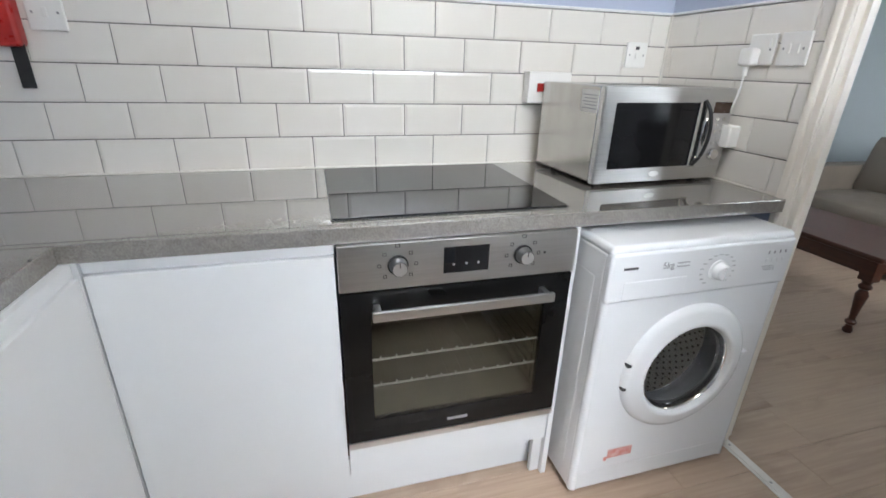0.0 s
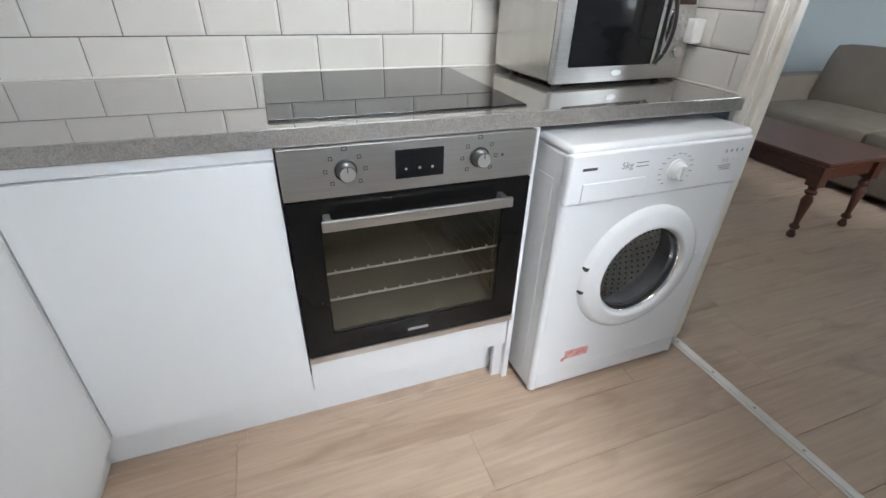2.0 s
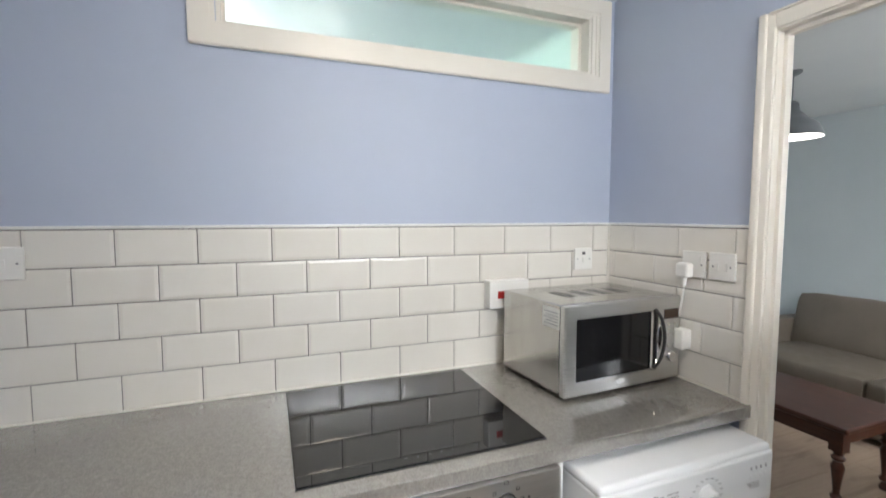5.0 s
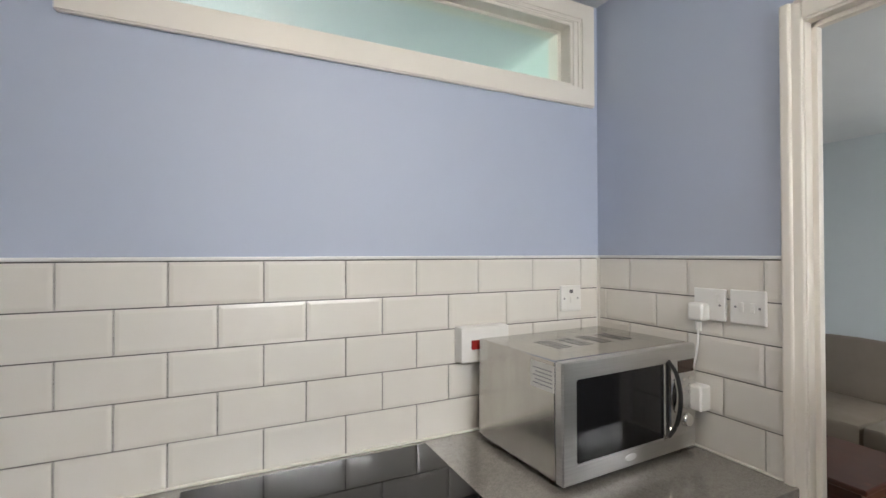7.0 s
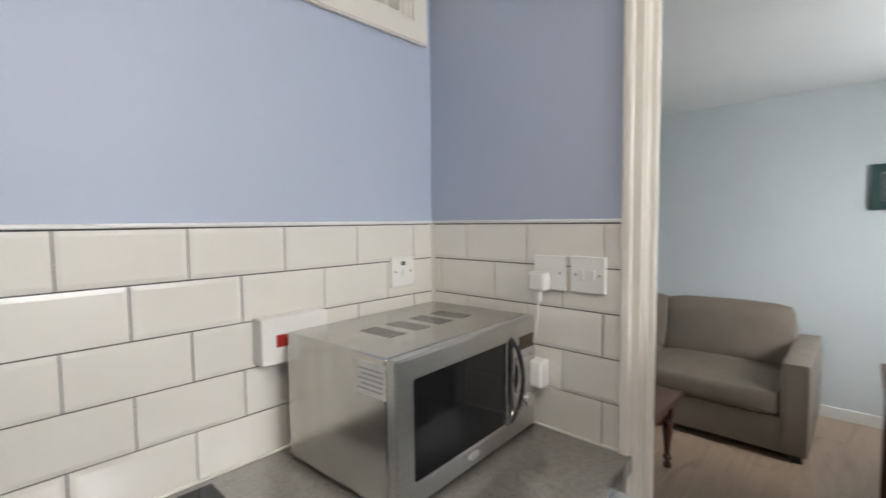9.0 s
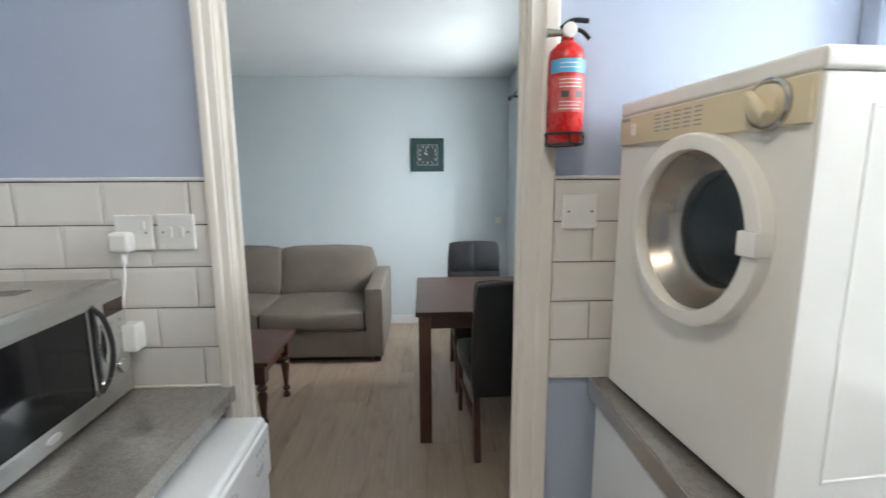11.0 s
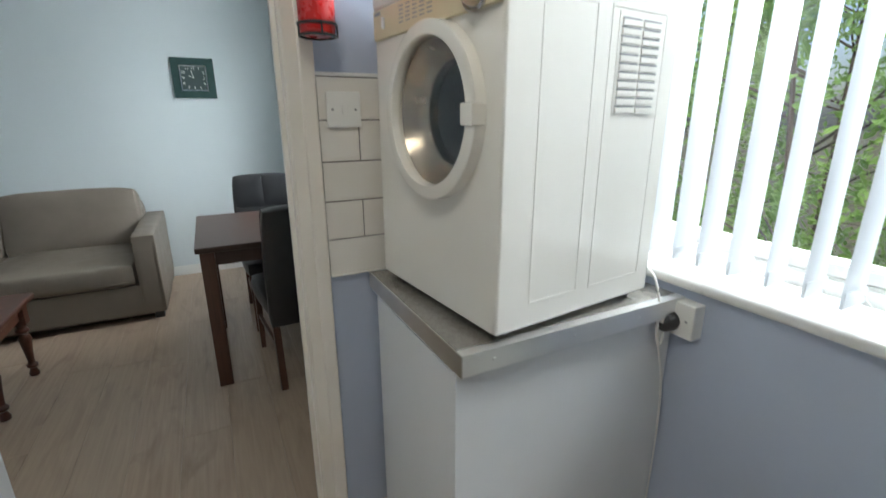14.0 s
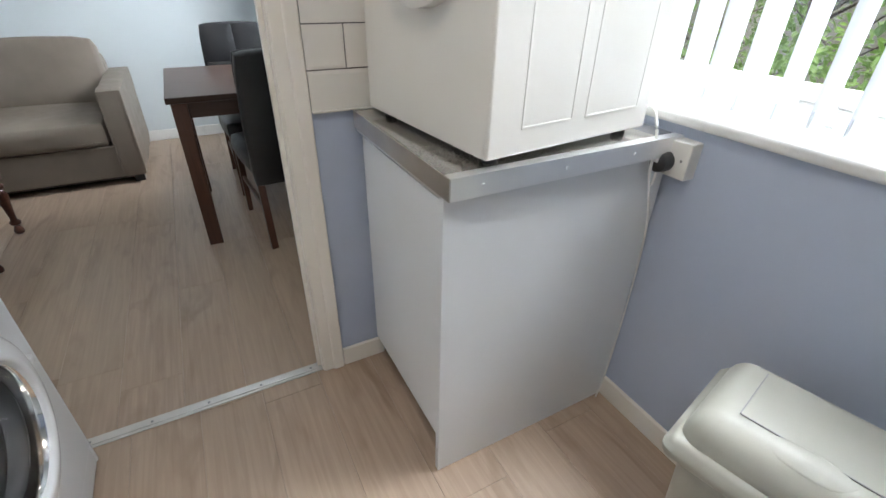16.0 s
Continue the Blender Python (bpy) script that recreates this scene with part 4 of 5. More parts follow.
# ---- unit, dryer and things by the kitchen window ----
UX, UY = -0.538, -1.598
side_unit = thing("base_cabinet", "white base cabinet with a grained side panel beneath the dryer", "cabinet", (UX, UY, 0))
part("side_panel", box(0.0, 0.018, 0.002, -0.640, 0, TOP - 0.041, 0.001), LAMINATE_WHITE, side_unit, "white side panel")
part("door", box(0.020, 0.480, -0.002, -0.020, 0.135, TOP - 0.060, 0.0015), LAMINATE_WHITE, side_unit, "flat white handleless door")
part("carcass", box(0.019, 0.500, -0.022, -0.62, 0.135, TOP - 0.042), LAMINATE_WHITE, side_unit)
part("finger_profile", box(0.004, 0.525, -0.001, -0.018, TOP - 0.058, TOP - 0.047, 0.003), ALU, side_unit, "aluminium finger profile")
part("plinth_board", box(0.019, 0.500, -0.060, -0.075, 0.0, 0.134), LAMINATE_WHITE, side_unit)
top2 = thing("worktop", "brown-grey laminate worktop edged with aluminium strip", "worktop", (UX, UY, TOP))
part("board", box(-0.022, 0.525, 0.000, -0.640, -0.040, 0.0, 0.001), WORKTOP, top2)
part("edge_strip", join(box(-0.026, -0.021, 0.002, -0.640, -0.046, 0.001, 0.001), box(-0.026, -0.001, -0.639, 0.002, 0.0003, 0.0018)), ALU, top2, "screwed aluminium edge strip")
part("edge_strip", join(box(-0.026, 0.525, 0.001, 0.0045, -0.046, 0.001, 0.001)), WORN_ALU, top2, "dulled aluminium edge strip")
for y in (-0.07, -0.28, -0.48):
    part("screw", moved(lathe([(0.004, 0), (0.003, 0.0015), (0, 0.0015)], 10), pose(-0.026, y, -0.022, 0, -90)), ALU, top2)

DRW, DRD, DRH = 0.498, 0.480, 0.713
dryer = thing("tumble_dryer", "aged white compact tumble dryer on the small worktop", "tumble dryer", (-0.556, -1.677, TOP), 5.5)
part("body", shell(0, DRW, -DRD, 0.002, 0.018, DRH - 0.03, 0.007, 1), APPLIANCE_OLD, dryer)
part("front_panel", holed_plate(0.002, DRW - 0.002, 0.020, DRH - 0.031, 0.224, 0.442, 0.153, -0.006, 0.0015), APPLIANCE_OLD, dryer)
for x in (0.04, DRW - 0.04):
    for y in (-0.04, -DRD + 0.04):
        part("foot", moved(lathe([(0.016, 0), (0.014, 0.02)], 12), pose(x, y, 0)), BLACK_PLASTIC, dryer)
part("lid", box(-0.004, DRW + 0.004, -DRD - 0.004, 0.006, DRH - 0.032, DRH, 0.007, 3), APPLIANCE_OLD, dryer)
facia = part("fascia", box(0.006, DRW - 0.006, -0.002, 0.010, DRH - 0.100, DRH - 0.034, 0.004), CREAM_PANEL, dryer, "yellowed control fascia")
part("dial_ring", moved(lathe([(0.039, 0.0), (0.039, 0.005), (0.035, 0.008), (0.032, 0.004), (0.0, 0.004)], 44), pose(0.072, 0.010, DRH - 0.067, -90)), STEEL_SIDE, facia, "worn ring round the timer dial")
kb = part("timer_knob", moved(lathe([(0.030, 0.003), (0.029, 0.012), (0.026, 0.016), (0.0, 0.017)], 40), pose(0.072, 0.010, DRH - 0.067, -90)), CREAM_PANEL, facia, "cream timer knob")
part("grip", moved(box(-0.0075, 0.0075, 0.0, 0.015, -0.028, 0.028, 0.005, 3), pose(0.072, 0.025, DRH - 0.067, 0, 48)), CREAM_PANEL, kb)
part("rocker", box(0.425, 0.437, 0.010, 0.016, DRH - 0.080, DRH - 0.054, 0.003), WHITE_PLASTIC, facia)
for i in range(5):
    for j in range(5):
        x = 0.215 + i * 0.030
        part("fascia_print", box(x, x + 0.020, 0.0095, 0.0106, DRH - 0.047 - j * 0.008, DRH - 0.0445 - j * 0.008), PRINT, facia)
part("maker_mark", box(0.450, 0.482, 0.0095, 0.0106, DRH - 0.047, DRH - 0.040), PRINT, facia)
CX, CZ = 0.224, 0.442
dring = lathe([(0.142, 0.010), (0.1425, 0.024), (0.145, 0.028), (0.166, 0.0285), (0.1715, 0.025), (0.173, 0.002), (0.150, 0.002), (0.142, 0.005), (0.142, 0.012)], 64, False)
dd = part("dryer_door", moved(dring, pose(CX, 0.0, CZ, -90) @ Matrix.Diagonal((1.035, 1.035, 1, 1))), APPLIANCE_OLD, dryer, "round white door ring", 50)
part("latch", box(CX - 0.180, CX - 0.142, 0.004, 0.036, CZ - 0.022, CZ + 0.018, 0.004), APPLIANCE_OLD, dd, "white door catch")
part("bowl", moved(lathe([(0.143, 0.008), (0.120, 0.004), (0.001, 0.002), (0.001, 0.005), (0.120, 0.007), (0.143, 0.011), (0.143, 0.008)], 48, False), pose(CX, 0.0, CZ, -90) @ Matrix.Diagonal((1.035, 1.035, 1, 1))), BOWL, dd, "clear door glass").visible_shadow = False
part("hinge", box(CX + 0.176, CX + 0.186, 0.001, 0.012, CZ - 0.045, CZ + 0.045, 0.002), CREAM_PANEL, dd)
part("drum", moved(lathe([(0.150, 0.0), (0.143, -0.012), (0.128, -0.038), (0.116, -0.050), (0.108, -0.052), (0.104, -0.060), (0.102, -0.34), (0.0, -0.345)], 48, False), pose(CX, 0.0, CZ, -90) @ Matrix.Diagonal((1.035, 1.035, 1, 1))), DRUM, dryer, "dull steel dryer drum")
# Black sleeve over the steel: paints the darkness deep inside the drum.
part("drum_shade_lining", moved(lathe([(0.1015, -0.075), (0.1005, -0.325), (0.0, -0.330)], 32, False), pose(CX, 0.0, CZ, -90) @ Matrix.Diagonal((1.035, 1.035, 1, 1))), BLACK_PLASTIC, dryer)
for y0, y1, z0, z1 in ((-0.080, -0.222, 0.068, 0.640), (-0.258, -0.436, 0.068, 0.640)):
    bm = join(box(-0.0010, 0.001, y1, y0, z0, z0 + 0.006, 0.001), box(-0.0010, 0.001, y1, y0, z1 - 0.006, z1, 0.001), box(-0.0010, 0.001, y0 - 0.006, y0, z0, z1, 0.001), box(-0.0010, 0.001, y1, y1 + 0.006, z0, z1, 0.001))
    part("pressed_rib", bm, APPLIANCE_OLD, dryer)
vent = part("vent_panel", box(-0.0008, 0.001, -0.418, -0.280, 0.436, 0.628), APPLIANCE_OLD, dryer, "louvred vent panel")
for c0 in (-0.412, -0.347):
    for j in range(11):
        z = 0.442 + j * 0.0164
        part("louvre", moved(box(-0.0035, 0.002, c0, c0 + 0.058, -0.0005, 0.0095, 0.0012), pose(0, 0, z)), APPLIANCE_OLD, vent)
        # Grey strip paints the soft shadow in the slot between two louvres.
        part("slot_shade", box(-0.0016, -0.0002, c0, c0 + 0.058, z + 0.0108, z + 0.0140), GREY_PLASTIC, vent)

psock = plate("wall_socket", "white surface-mounted wall socket below the sill", "socket", (-0.567, Y_SOUTH, 0.865), 180, 0.098, 0.090, 0.040, group="kitchen sockets")
part("rocker", box(-0.030, -0.016, -0.044, -0.039, 0.000, 0.022, 0.002), WHITE_PLASTIC, psock)
bplug = thing("plug", "black plug in the socket below the sill", "plug", (-0.556, Y_SOUTH + 0.040, 0.855))
part("plug_body", moved(lathe([(0.026, 0), (0.027, 0.012), (0.024, 0.030), (0.012, 0.038), (0, 0.039)], 24), pose(0, 0, 0, -90)), BLACK_PLASTIC, bplug)
part("fuse_cover", box(-0.008, 0.008, 0.036, 0.041, 0.002, 0.016, 0.001), WHITE_PLASTIC, bplug)
solid("power_lead", tube(curve_points([(-0.500, -2.165, 0.985), (-0.530, -2.160, 0.965), (-0.556, -2.152, 0.91), (-0.558, -2.155, 0.84), (-0.560, -2.164, 0.800), (-0.562, -2.172, 0.805), (-0.558, -2.180, 0.828)], 10), 0.0034, 8), WHITE_PLASTIC, "white power lead looping to the black plug", "cable")
solid("power_lead", tube(curve_points([(-0.560, -2.164, 0.800), (-0.552, -2.215, 0.64), (-0.546, -2.232, 0.37), (-0.545, -2.223, 0.08), (-0.550, -2.200, 0.006)], 10), 0.0027, 8), WHITE_PLASTIC, "white power lead hanging down to the floor", "cable")

bin_ = thing("waste_bin", "cream plastic kitchen bin with a moulded lid", "bin", (-1.118, -1.972, 0), 13)
bb = box(-0.158, 0.158, -0.148, 0.105, 0, 0.512, 0.045, 5)
for v in bb.verts:
    k = 0.80 + 0.20 * v.co.z / 0.512
    v.co.x, v.co.y = v.co.x * k, v.co.y * k
part("bin_body", bb, CREAM_PLASTIC, bin_)
rim = box(-0.182, 0.182, -0.166, 0.126, 0.497, 0.547, 0.022, 5)
for v in rim.verts:
    if v.co.z > 0.525:
        v.co.x, v.co.y = v.co.x * 0.975, (v.co.y + 0.02) * 0.975 - 0.02
lid = part("bin_lid", rim, CREAM_PLASTIC, bin_, "cream bin lid with a rolled rim")
hood = box(-0.168, 0.168, -0.152, 0.108, 0.520, 0.604, 0.036, 6)
for v in hood.verts:
    k = max(0.0, (v.co.z - 0.545) / 0.06)
    v.co.x *= 1 - 0.07 * k
    v.co.y = v.co.y * (1 - 0.10 * k) - 0.012 * k
    v.co.z -= 0.010 * (v.co.y / 0.13) ** 2 * k
part("lid_hood", hood, CREAM_PLASTIC, lid)
for x in (-0.105, 0.105):
    seam = [box(x - 0.001, x + 0.001, y, y + 0.0161, 0.585, 0.6046 - 0.010 * ((y + 0.008) / 0.13) ** 2) for y in np.arange(-0.112, 0.03, 0.016)]
    part("flap_seam", join(*seam), GREY_PLASTIC, lid)
part("flap_seam", box(-0.104, 0.104, 0.032, 0.034, 0.585, 0.6042), GREY_PLASTIC, lid)
part("finger_dip", moved(lathe([(0.05, 0.0), (0.042, 0.003), (0.0, 0.005)], 24), Matrix.Translation((0.0, 0.052, 0.600)) @ pose(0, 0, 0, -12) @ Matrix.Diagonal((1.3, 0.5, 1, 1))), CREAM_PLASTIC, lid)

ext = thing("fire_extinguisher", "red fire extinguisher hung on the door architrave", "fire extinguisher", (-0.066, -1.484, 1.530))
part("cylinder", lathe([(0.030, 0.0), (0.040, 0.006), (0.042, 0.02), (0.042, 0.190), (0.038, 0.212), (0.022, 0.228), (0.014, 0.232), (0.014, 0.24)], 36), RED_PAINT, ext)
part("neck", lathe([(0.013, 0.238), (0.015, 0.244), (0.015, 0.258), (0.010, 0.264)], 20), BRASS, ext, "brass valve")
part("pressure_gauge", moved(lathe([(0.016, 0), (0.016, 0.010), (0.013, 0.011), (0, 0.0105)], 24), pose(-0.012, 0.0, 0.254, 0, -90)), WHITE_PLASTIC, ext, "round pressure gauge")
part("lever", join(tube(curve_points([(0, 0.016, 0.262), (-0.004, -0.010, 0.278), (-0.008, -0.045, 0.276)], 6), 0.006, 8), tube(curve_points([(0, 0.0, 0.262), (-0.004, -0.030, 0.256), (-0.006, -0.050, 0.238)], 6), 0.005, 8)), BLACK_PLASTIC, ext, "black squeeze levers")
part("nozzle", moved(lathe([(0.006, 0), (0.009, 0.03), (0.010, 0.04)], 14), pose(0, 0.008, 0.252, -90)), CREAM_PLASTIC, ext)
def curved_label(z0, z1, r, a0, a1):
    bm = bmesh.new()
    n = 14
    vs = [[bm.verts.new((r * math.cos(radians(a0 + (a1 - a0) * i / n)), r * math.sin(radians(a0 + (a1 - a0) * i / n)), z)) for i in range(n + 1)] for z in (z0, z1)]
    for i in range(n):
        bm.faces.new((vs[0][i], vs[0][i + 1], vs[1][i + 1], vs[1][i]))
    return bm
part("label", curved_label(0.158, 0.188, 0.0426, 110, 260), BLUE_LABEL, ext, "blue band label")
part("label", curved_label(0.072, 0.150, 0.0425, 115, 255), RED_LABEL, ext, "printed red label")
for k, (z, a) in enumerate(((0.177, 205), (0.168, 215), (0.142, 220), (0.134, 215), (0.126, 222), (0.093, 220), (0.085, 214), (0.078, 222))):
    part("label_print", curved_label(z, z + 0.0022, 0.0431, 145, a - 6), PAPER, ext)
for a in (150, 195):
    part("pictogram", curved_label(0.104, 0.118, 0.0431, a, a + 24), DARK_PRINT, ext)
part("bracket", join(moved(lathe([(0.0425, 0.0), (0.046, 0.0), (0.046, 0.006), (0.0425, 0.006)], 32, False), pose(0, 0, 0.022)), moved(lathe([(0.040, 0.0), (0.044, 0.0), (0.044, 0.005), (0.040, 0.005)], 32, False), pose(0, 0, -0.002)),
                     *[tube([(0.045 * math.cos(radians(a)), 0.045 * math.sin(radians(a)), -0.001), (0.045 * math.cos(radians(a)), 0.045 * math.sin(radians(a)), 0.026)], 0.0022, 6) for a in (100, 180, 260, 0)],
                     box(0.040, 0.048, -0.02, 0.02, -0.002, 0.20)), BLACK_PLASTIC, ext, "black wire wall bracket")

# Vertical blinds.
SLAT_Y = Y_SOUTH - 0.075
blind = thing("vertical_blind", "white fabric vertical blind with its slats turned open", "blind", (0, SLAT_Y, 0))
part("headrail", box(KW[0] + 0.01, KW[1] - 0.005, -0.02, 0.02, KW[3] - 0.035, KW[3] - 0.002, 0.003), WHITE_PLASTIC, blind)
n, hgt = 6, KW[3] - KW[2] - 0.075
bm = bmesh.new()
rows = [[bm.verts.new((-0.0445 + 0.089 * k / n, 0.006 * (1 - (2 * k / n - 1) ** 2), -hgt * j)) for k in range(n + 1)] for j in (0, 1)]
for k in range(n):
    bm.faces.new((rows[0][k], rows[0][k + 1], rows[1][k + 1], rows[1][k]))
bmesh.ops.solidify(bm, geom=bm.faces[:], thickness=0.0008)
SLAT = as_mesh("slat", bm, BLIND)
WEIGHT = as_mesh("bottom_weight", box(-0.043, 0.043, 0.003, 0.006, -hgt, -hgt + 0.035, 0.001), BLIND)
HANGER = as_mesh("hanger", box(-0.012, 0.012, -0.001, 0.004, -0.004, 0.012, 0.001), WHITE_PLASTIC)
for i in range(17):
    slat = piece("slat", SLAT, blind, (-0.105 - i * 0.075, 0, KW[3] - 0.040), (radians(random.uniform(-0.4, 0.4)), 0, radians(87 + random.uniform(-4, 4))))
    piece("bottom_weight", WEIGHT, slat, (0, 0, 0))
    piece("hanger", HANGER, slat, (0, 0, 0))
chain = []
for i in range(16):
    x = -0.105 - i * 0.075
    p = [(x - 0.075 * t, -0.03, KW[2] + 0.062 - 0.035 * (1 - (2 * t - 1) ** 2)) for t in np.linspace(0, 1, 7)]
    chain.append(tube(p, 0.0012, 5))
part("spacer_chain", join(*chain), WHITE_PLASTIC, blind, "thin white spacer chain")

# ---- living room ----
sofa = thing("sofa", "taupe leather sofa with square arms and loose back cushions", "sofa", (2.235, -0.83, 0))
SL = 1.926
part("base_frame", box(0.004, 0.93, 0.12, SL - 0.12, 0.055, 0.268, 0.012, 3), LEATHER, sofa)
part("plinth_shadow", box(0.06, 0.90, 0.05, SL - 0.05, 0.03, 0.08), BLACK_PLASTIC, sofa)
for x in (0.07, 0.88):
    for y in (0.06, SL - 0.06):
        part("foot", box(x - 0.03, x + 0.03, y - 0.03, y + 0.03, 0, 0.06, 0.004), BLACK_PLASTIC, sofa)


def soft_box(x0, x1, y0, y1, z0, z1, r, puff):
    """A stuffed cushion: rounded edges and swollen faces."""
    bm = box(x0, x1, y0, y1, z0, z1)
    bmesh.ops.subdivide_edges(bm, edges=bm.edges[:], cuts=7, use_grid_fill=True)
    c = Vector(((x0 + x1) / 2, (y0 + y1) / 2, (z0 + z1) / 2))
    h = Vector(((x1 - x0) / 2, (y1 - y0) / 2, (z1 - z0) / 2))
    for v in bm.verts:
        d = v.co - c
        u = Vector((d.x / h.x, d.y / h.y, d.z / h.z))
        inner = Vector((max(min(d.x, h.x - r), r - h.x), max(min(d.y, h.y - r), r - h.y), max(min(d.z, h.z - r), r - h.z)))
        o = d - inner
        if o.length > 1e-6:
            d = inner + o.normalized() * min(o.length, r)
        f = [(1 - u[(k + 1) % 3] ** 2) * (1 - u[(k + 2) % 3] ** 2) for k in range(3)]
        wob = 0.004 * noise.noise(v.co * 7)
        v.co = c + d + Vector([(puff * f[k] + wob) * (1 if u[k] > 0.98 else -1 if u[k] < -0.98 else 0) for k in range(3)])
    return bm


for y0 in (0.0, SL - 0.145):
    a = part("arm", soft_box(0.0, 0.94, y0, y0 + 0.145, 0.050, 0.605, 0.022, 0.004), LEATHER, sofa)
    part("seam", join(tube([(-0.003, y0 + 0.012, 0.09), (-0.003, y0 + 0.012, 0.585)], 0.003, 6), tube([(-0.003, y0 + 0.133, 0.09), (-0.003, y0 + 0.133, 0.585)], 0.003, 6)), LEATHER, a)
part("back_frame", soft_box(0.70, 0.95, 0.13, SL - 0.13, 0.10, 0.72, 0.05, 0.005), LEATHER, sofa)
sw = (SL - 0.29) / 2
for k in range(2):
    y0 = 0.145 + k * sw
    s = part("seat_cushion", soft_box(-0.01, 0.72, y0 + 0.003, y0 + sw - 0.003, 0.262, 0.425, 0.035, 0.018), LEATHER, sofa)
    part("piping", tube([(-0.016, y0 + 0.05, 0.30), (-0.016, y0 + sw - 0.05, 0.30)], 0.004, 6), LEATHER, s)
    bm = soft_box(0.0, 0.20, 0.0, sw - 0.008, 0.0, 0.45, 0.040, 0.018)
    b = part("back_cushion", moved(bm, pose(0.575, y0 + 0.004, 0.405, 0, 13)), LEATHER, sofa)

# Coffee table with turned legs.
ct = thing("coffee_table", "dark mahogany coffee table with turned legs", "coffee table", (1.510, 0.235, 0))
part("tabletop", box(-0.285, 0.285, -0.52, 0.52, 0.425, 0.452, 0.008, 3), MAHOGANY, ct)
for sx in (-1, 1):
    part("apron", box(sx * 0.225 - 0.010, sx * 0.225 + 0.010, -0.43, 0.43, 0.335, 0.426, 0.002), MAHOGANY, ct)
for sy in (-1, 1):
    part("apron", box(-0.205, 0.205, sy * 0.455 - 0.010, sy * 0.455 + 0.010, 0.335, 0.426, 0.002), MAHOGANY, ct)
turn = [(0.012, 0.0), (0.021, 0.006), (0.023, 0.022), (0.015, 0.040), (0.013, 0.048), (0.024, 0.058), (0.026, 0.070), (0.016, 0.082), (0.015, 0.095), (0.020, 0.15), (0.027, 0.205), (0.029, 0.225), (0.021, 0.245), (0.017, 0.252), (0.028, 0.262), (0.030, 0.274), (0.020, 0.286), (0.024, 0.30), (0.030, 0.31)]
for sx in (-1, 1):
    for sy in (-1, 1):
        part("leg", moved(join(lathe(turn, 20), box(-0.032, 0.032, -0.032, 0.032, 0.305, 0.426, 0.003)), pose(sx * 0.215, sy * 0.455, 0)), MAHOGANY, ct, "turned leg")

# Dining table.
dt = thing("dining_table", "dark walnut dining table with worn top", "dining table", (1.535, -1.475, 0))
part("tabletop", box(-0.415, 0.415, -0.375, 0.375, 0.727, 0.755, 0.004), WALNUT, dt)
for sy in (-1, 1):
    part("apron", box(-0.34, 0.34, sy * 0.325 - 0.010, sy * 0.325 + 0.010, 0.652, 0.728, 0.002), WALNUT, dt)
for sx in (-1, 1):
    part("apron", box(sx * 0.368 - 0.010, sx * 0.368 + 0.010, -0.293, 0.293, 0.652, 0.728, 0.002), WALNUT, dt)
    for sy in (-1, 1):
        part("leg", box(sx * 0.368 - 0.033, sx * 0.368 + 0.033, sy * 0.325 - 0.033, sy * 0.325 + 0.033, 0, 0.728, 0.003), WALNUT_LEG, dt)


def dining_chair(loc, rz):
    """Upholstered chair; its sitter looks to +x before the turn."""
    c = thing("dining_chair", "black leather padded dining chair with dark wooden legs", "chair", loc, rz, "dining chairs")
    part("seat", soft_box(-0.20, 0.30, -0.195, 0.195, 0.375, 0.475, 0.03, 0.012), BLACK_LEATHER, c)
    bk = part("backrest", moved(soft_box(-0.035, 0.035, -0.195, 0.195, 0.0, 0.615, 0.022, 0.008), pose(-0.215, 0, 0.345, 0, -8)), BLACK_LEATHER, c)
    for sy in (-1, 1):
        for z0, z1 in ((0.165, 0.385), (0.389, 0.610)):
            part("back_pad", moved(soft_box(0.025, 0.045, min(0.002 * sy, 0.190 * sy), max(0.002 * sy, 0.190 * sy), z0, z1, 0.009, 0.007), pose(-0.215, 0, 0.345, 0, -8)), BLACK_LEATHER, bk)
    for sy in (-1, 1):
        leg = box(-0.017, 0.017, -0.017, 0.017, 0, 0.39, 0.002)
        for v in leg.verts:
            if v.co.z < 0.1:
                v.co.x *= 0.75
                v.co.y *= 0.75
        part("leg", moved(leg, pose(0.275, sy * 0.168, 0)), WALNUT_LEG, c)
        leg = box(-0.017, 0.017, -0.017, 0.017, 0, 0.39, 0.002)
        for v in leg.verts:
            if v.co.z < 0.1:
                v.co.x -= 0.055
        part("leg", moved(leg, pose(-0.195, sy * 0.168, 0)), WALNUT_LEG, c)
        part("stretcher", box(-0.195, 0.275, sy * 0.168 - 0.008, sy * 0.168 + 0.008, 0.20, 0.225, 0.002), WALNUT_LEG, c)
    return c


chair = dining_chair((1.228, -1.560, 0), 5)
copy_thing(chair, pose(2.000, -1.535, 0, 0, 0, 180))

# Clock.
clk = thing("wall_clock", "square dark green wall clock with silver border", "clock", (LIV_EAST, -1.196, 1.657), -90)
CS = 0.155
part("case", box(-CS, CS, -0.022, 0.0, -CS, CS, 0.004), CLOCK_GREEN, clk)
part("silver_border", frame_ring(-0.098, 0.098, -0.098, 0.098, 0.008, -0.027, -0.020, 0.001), CHROME, clk)
part("dial", box(-0.091, 0.091, -0.0235, -0.021, -0.091, 0.091), CLOCK_FACE, clk)
for h in range(12):
    a = radians(90 - h * 30)
    m = 0.074 / max(abs(math.cos(a)), abs(math.sin(a)))
    text_part("numeral", str(h or 12), 0.030, WHITE_PLASTIC, clk, pose(m * math.cos(a), -0.0243, m * math.sin(a), *FACE_S))
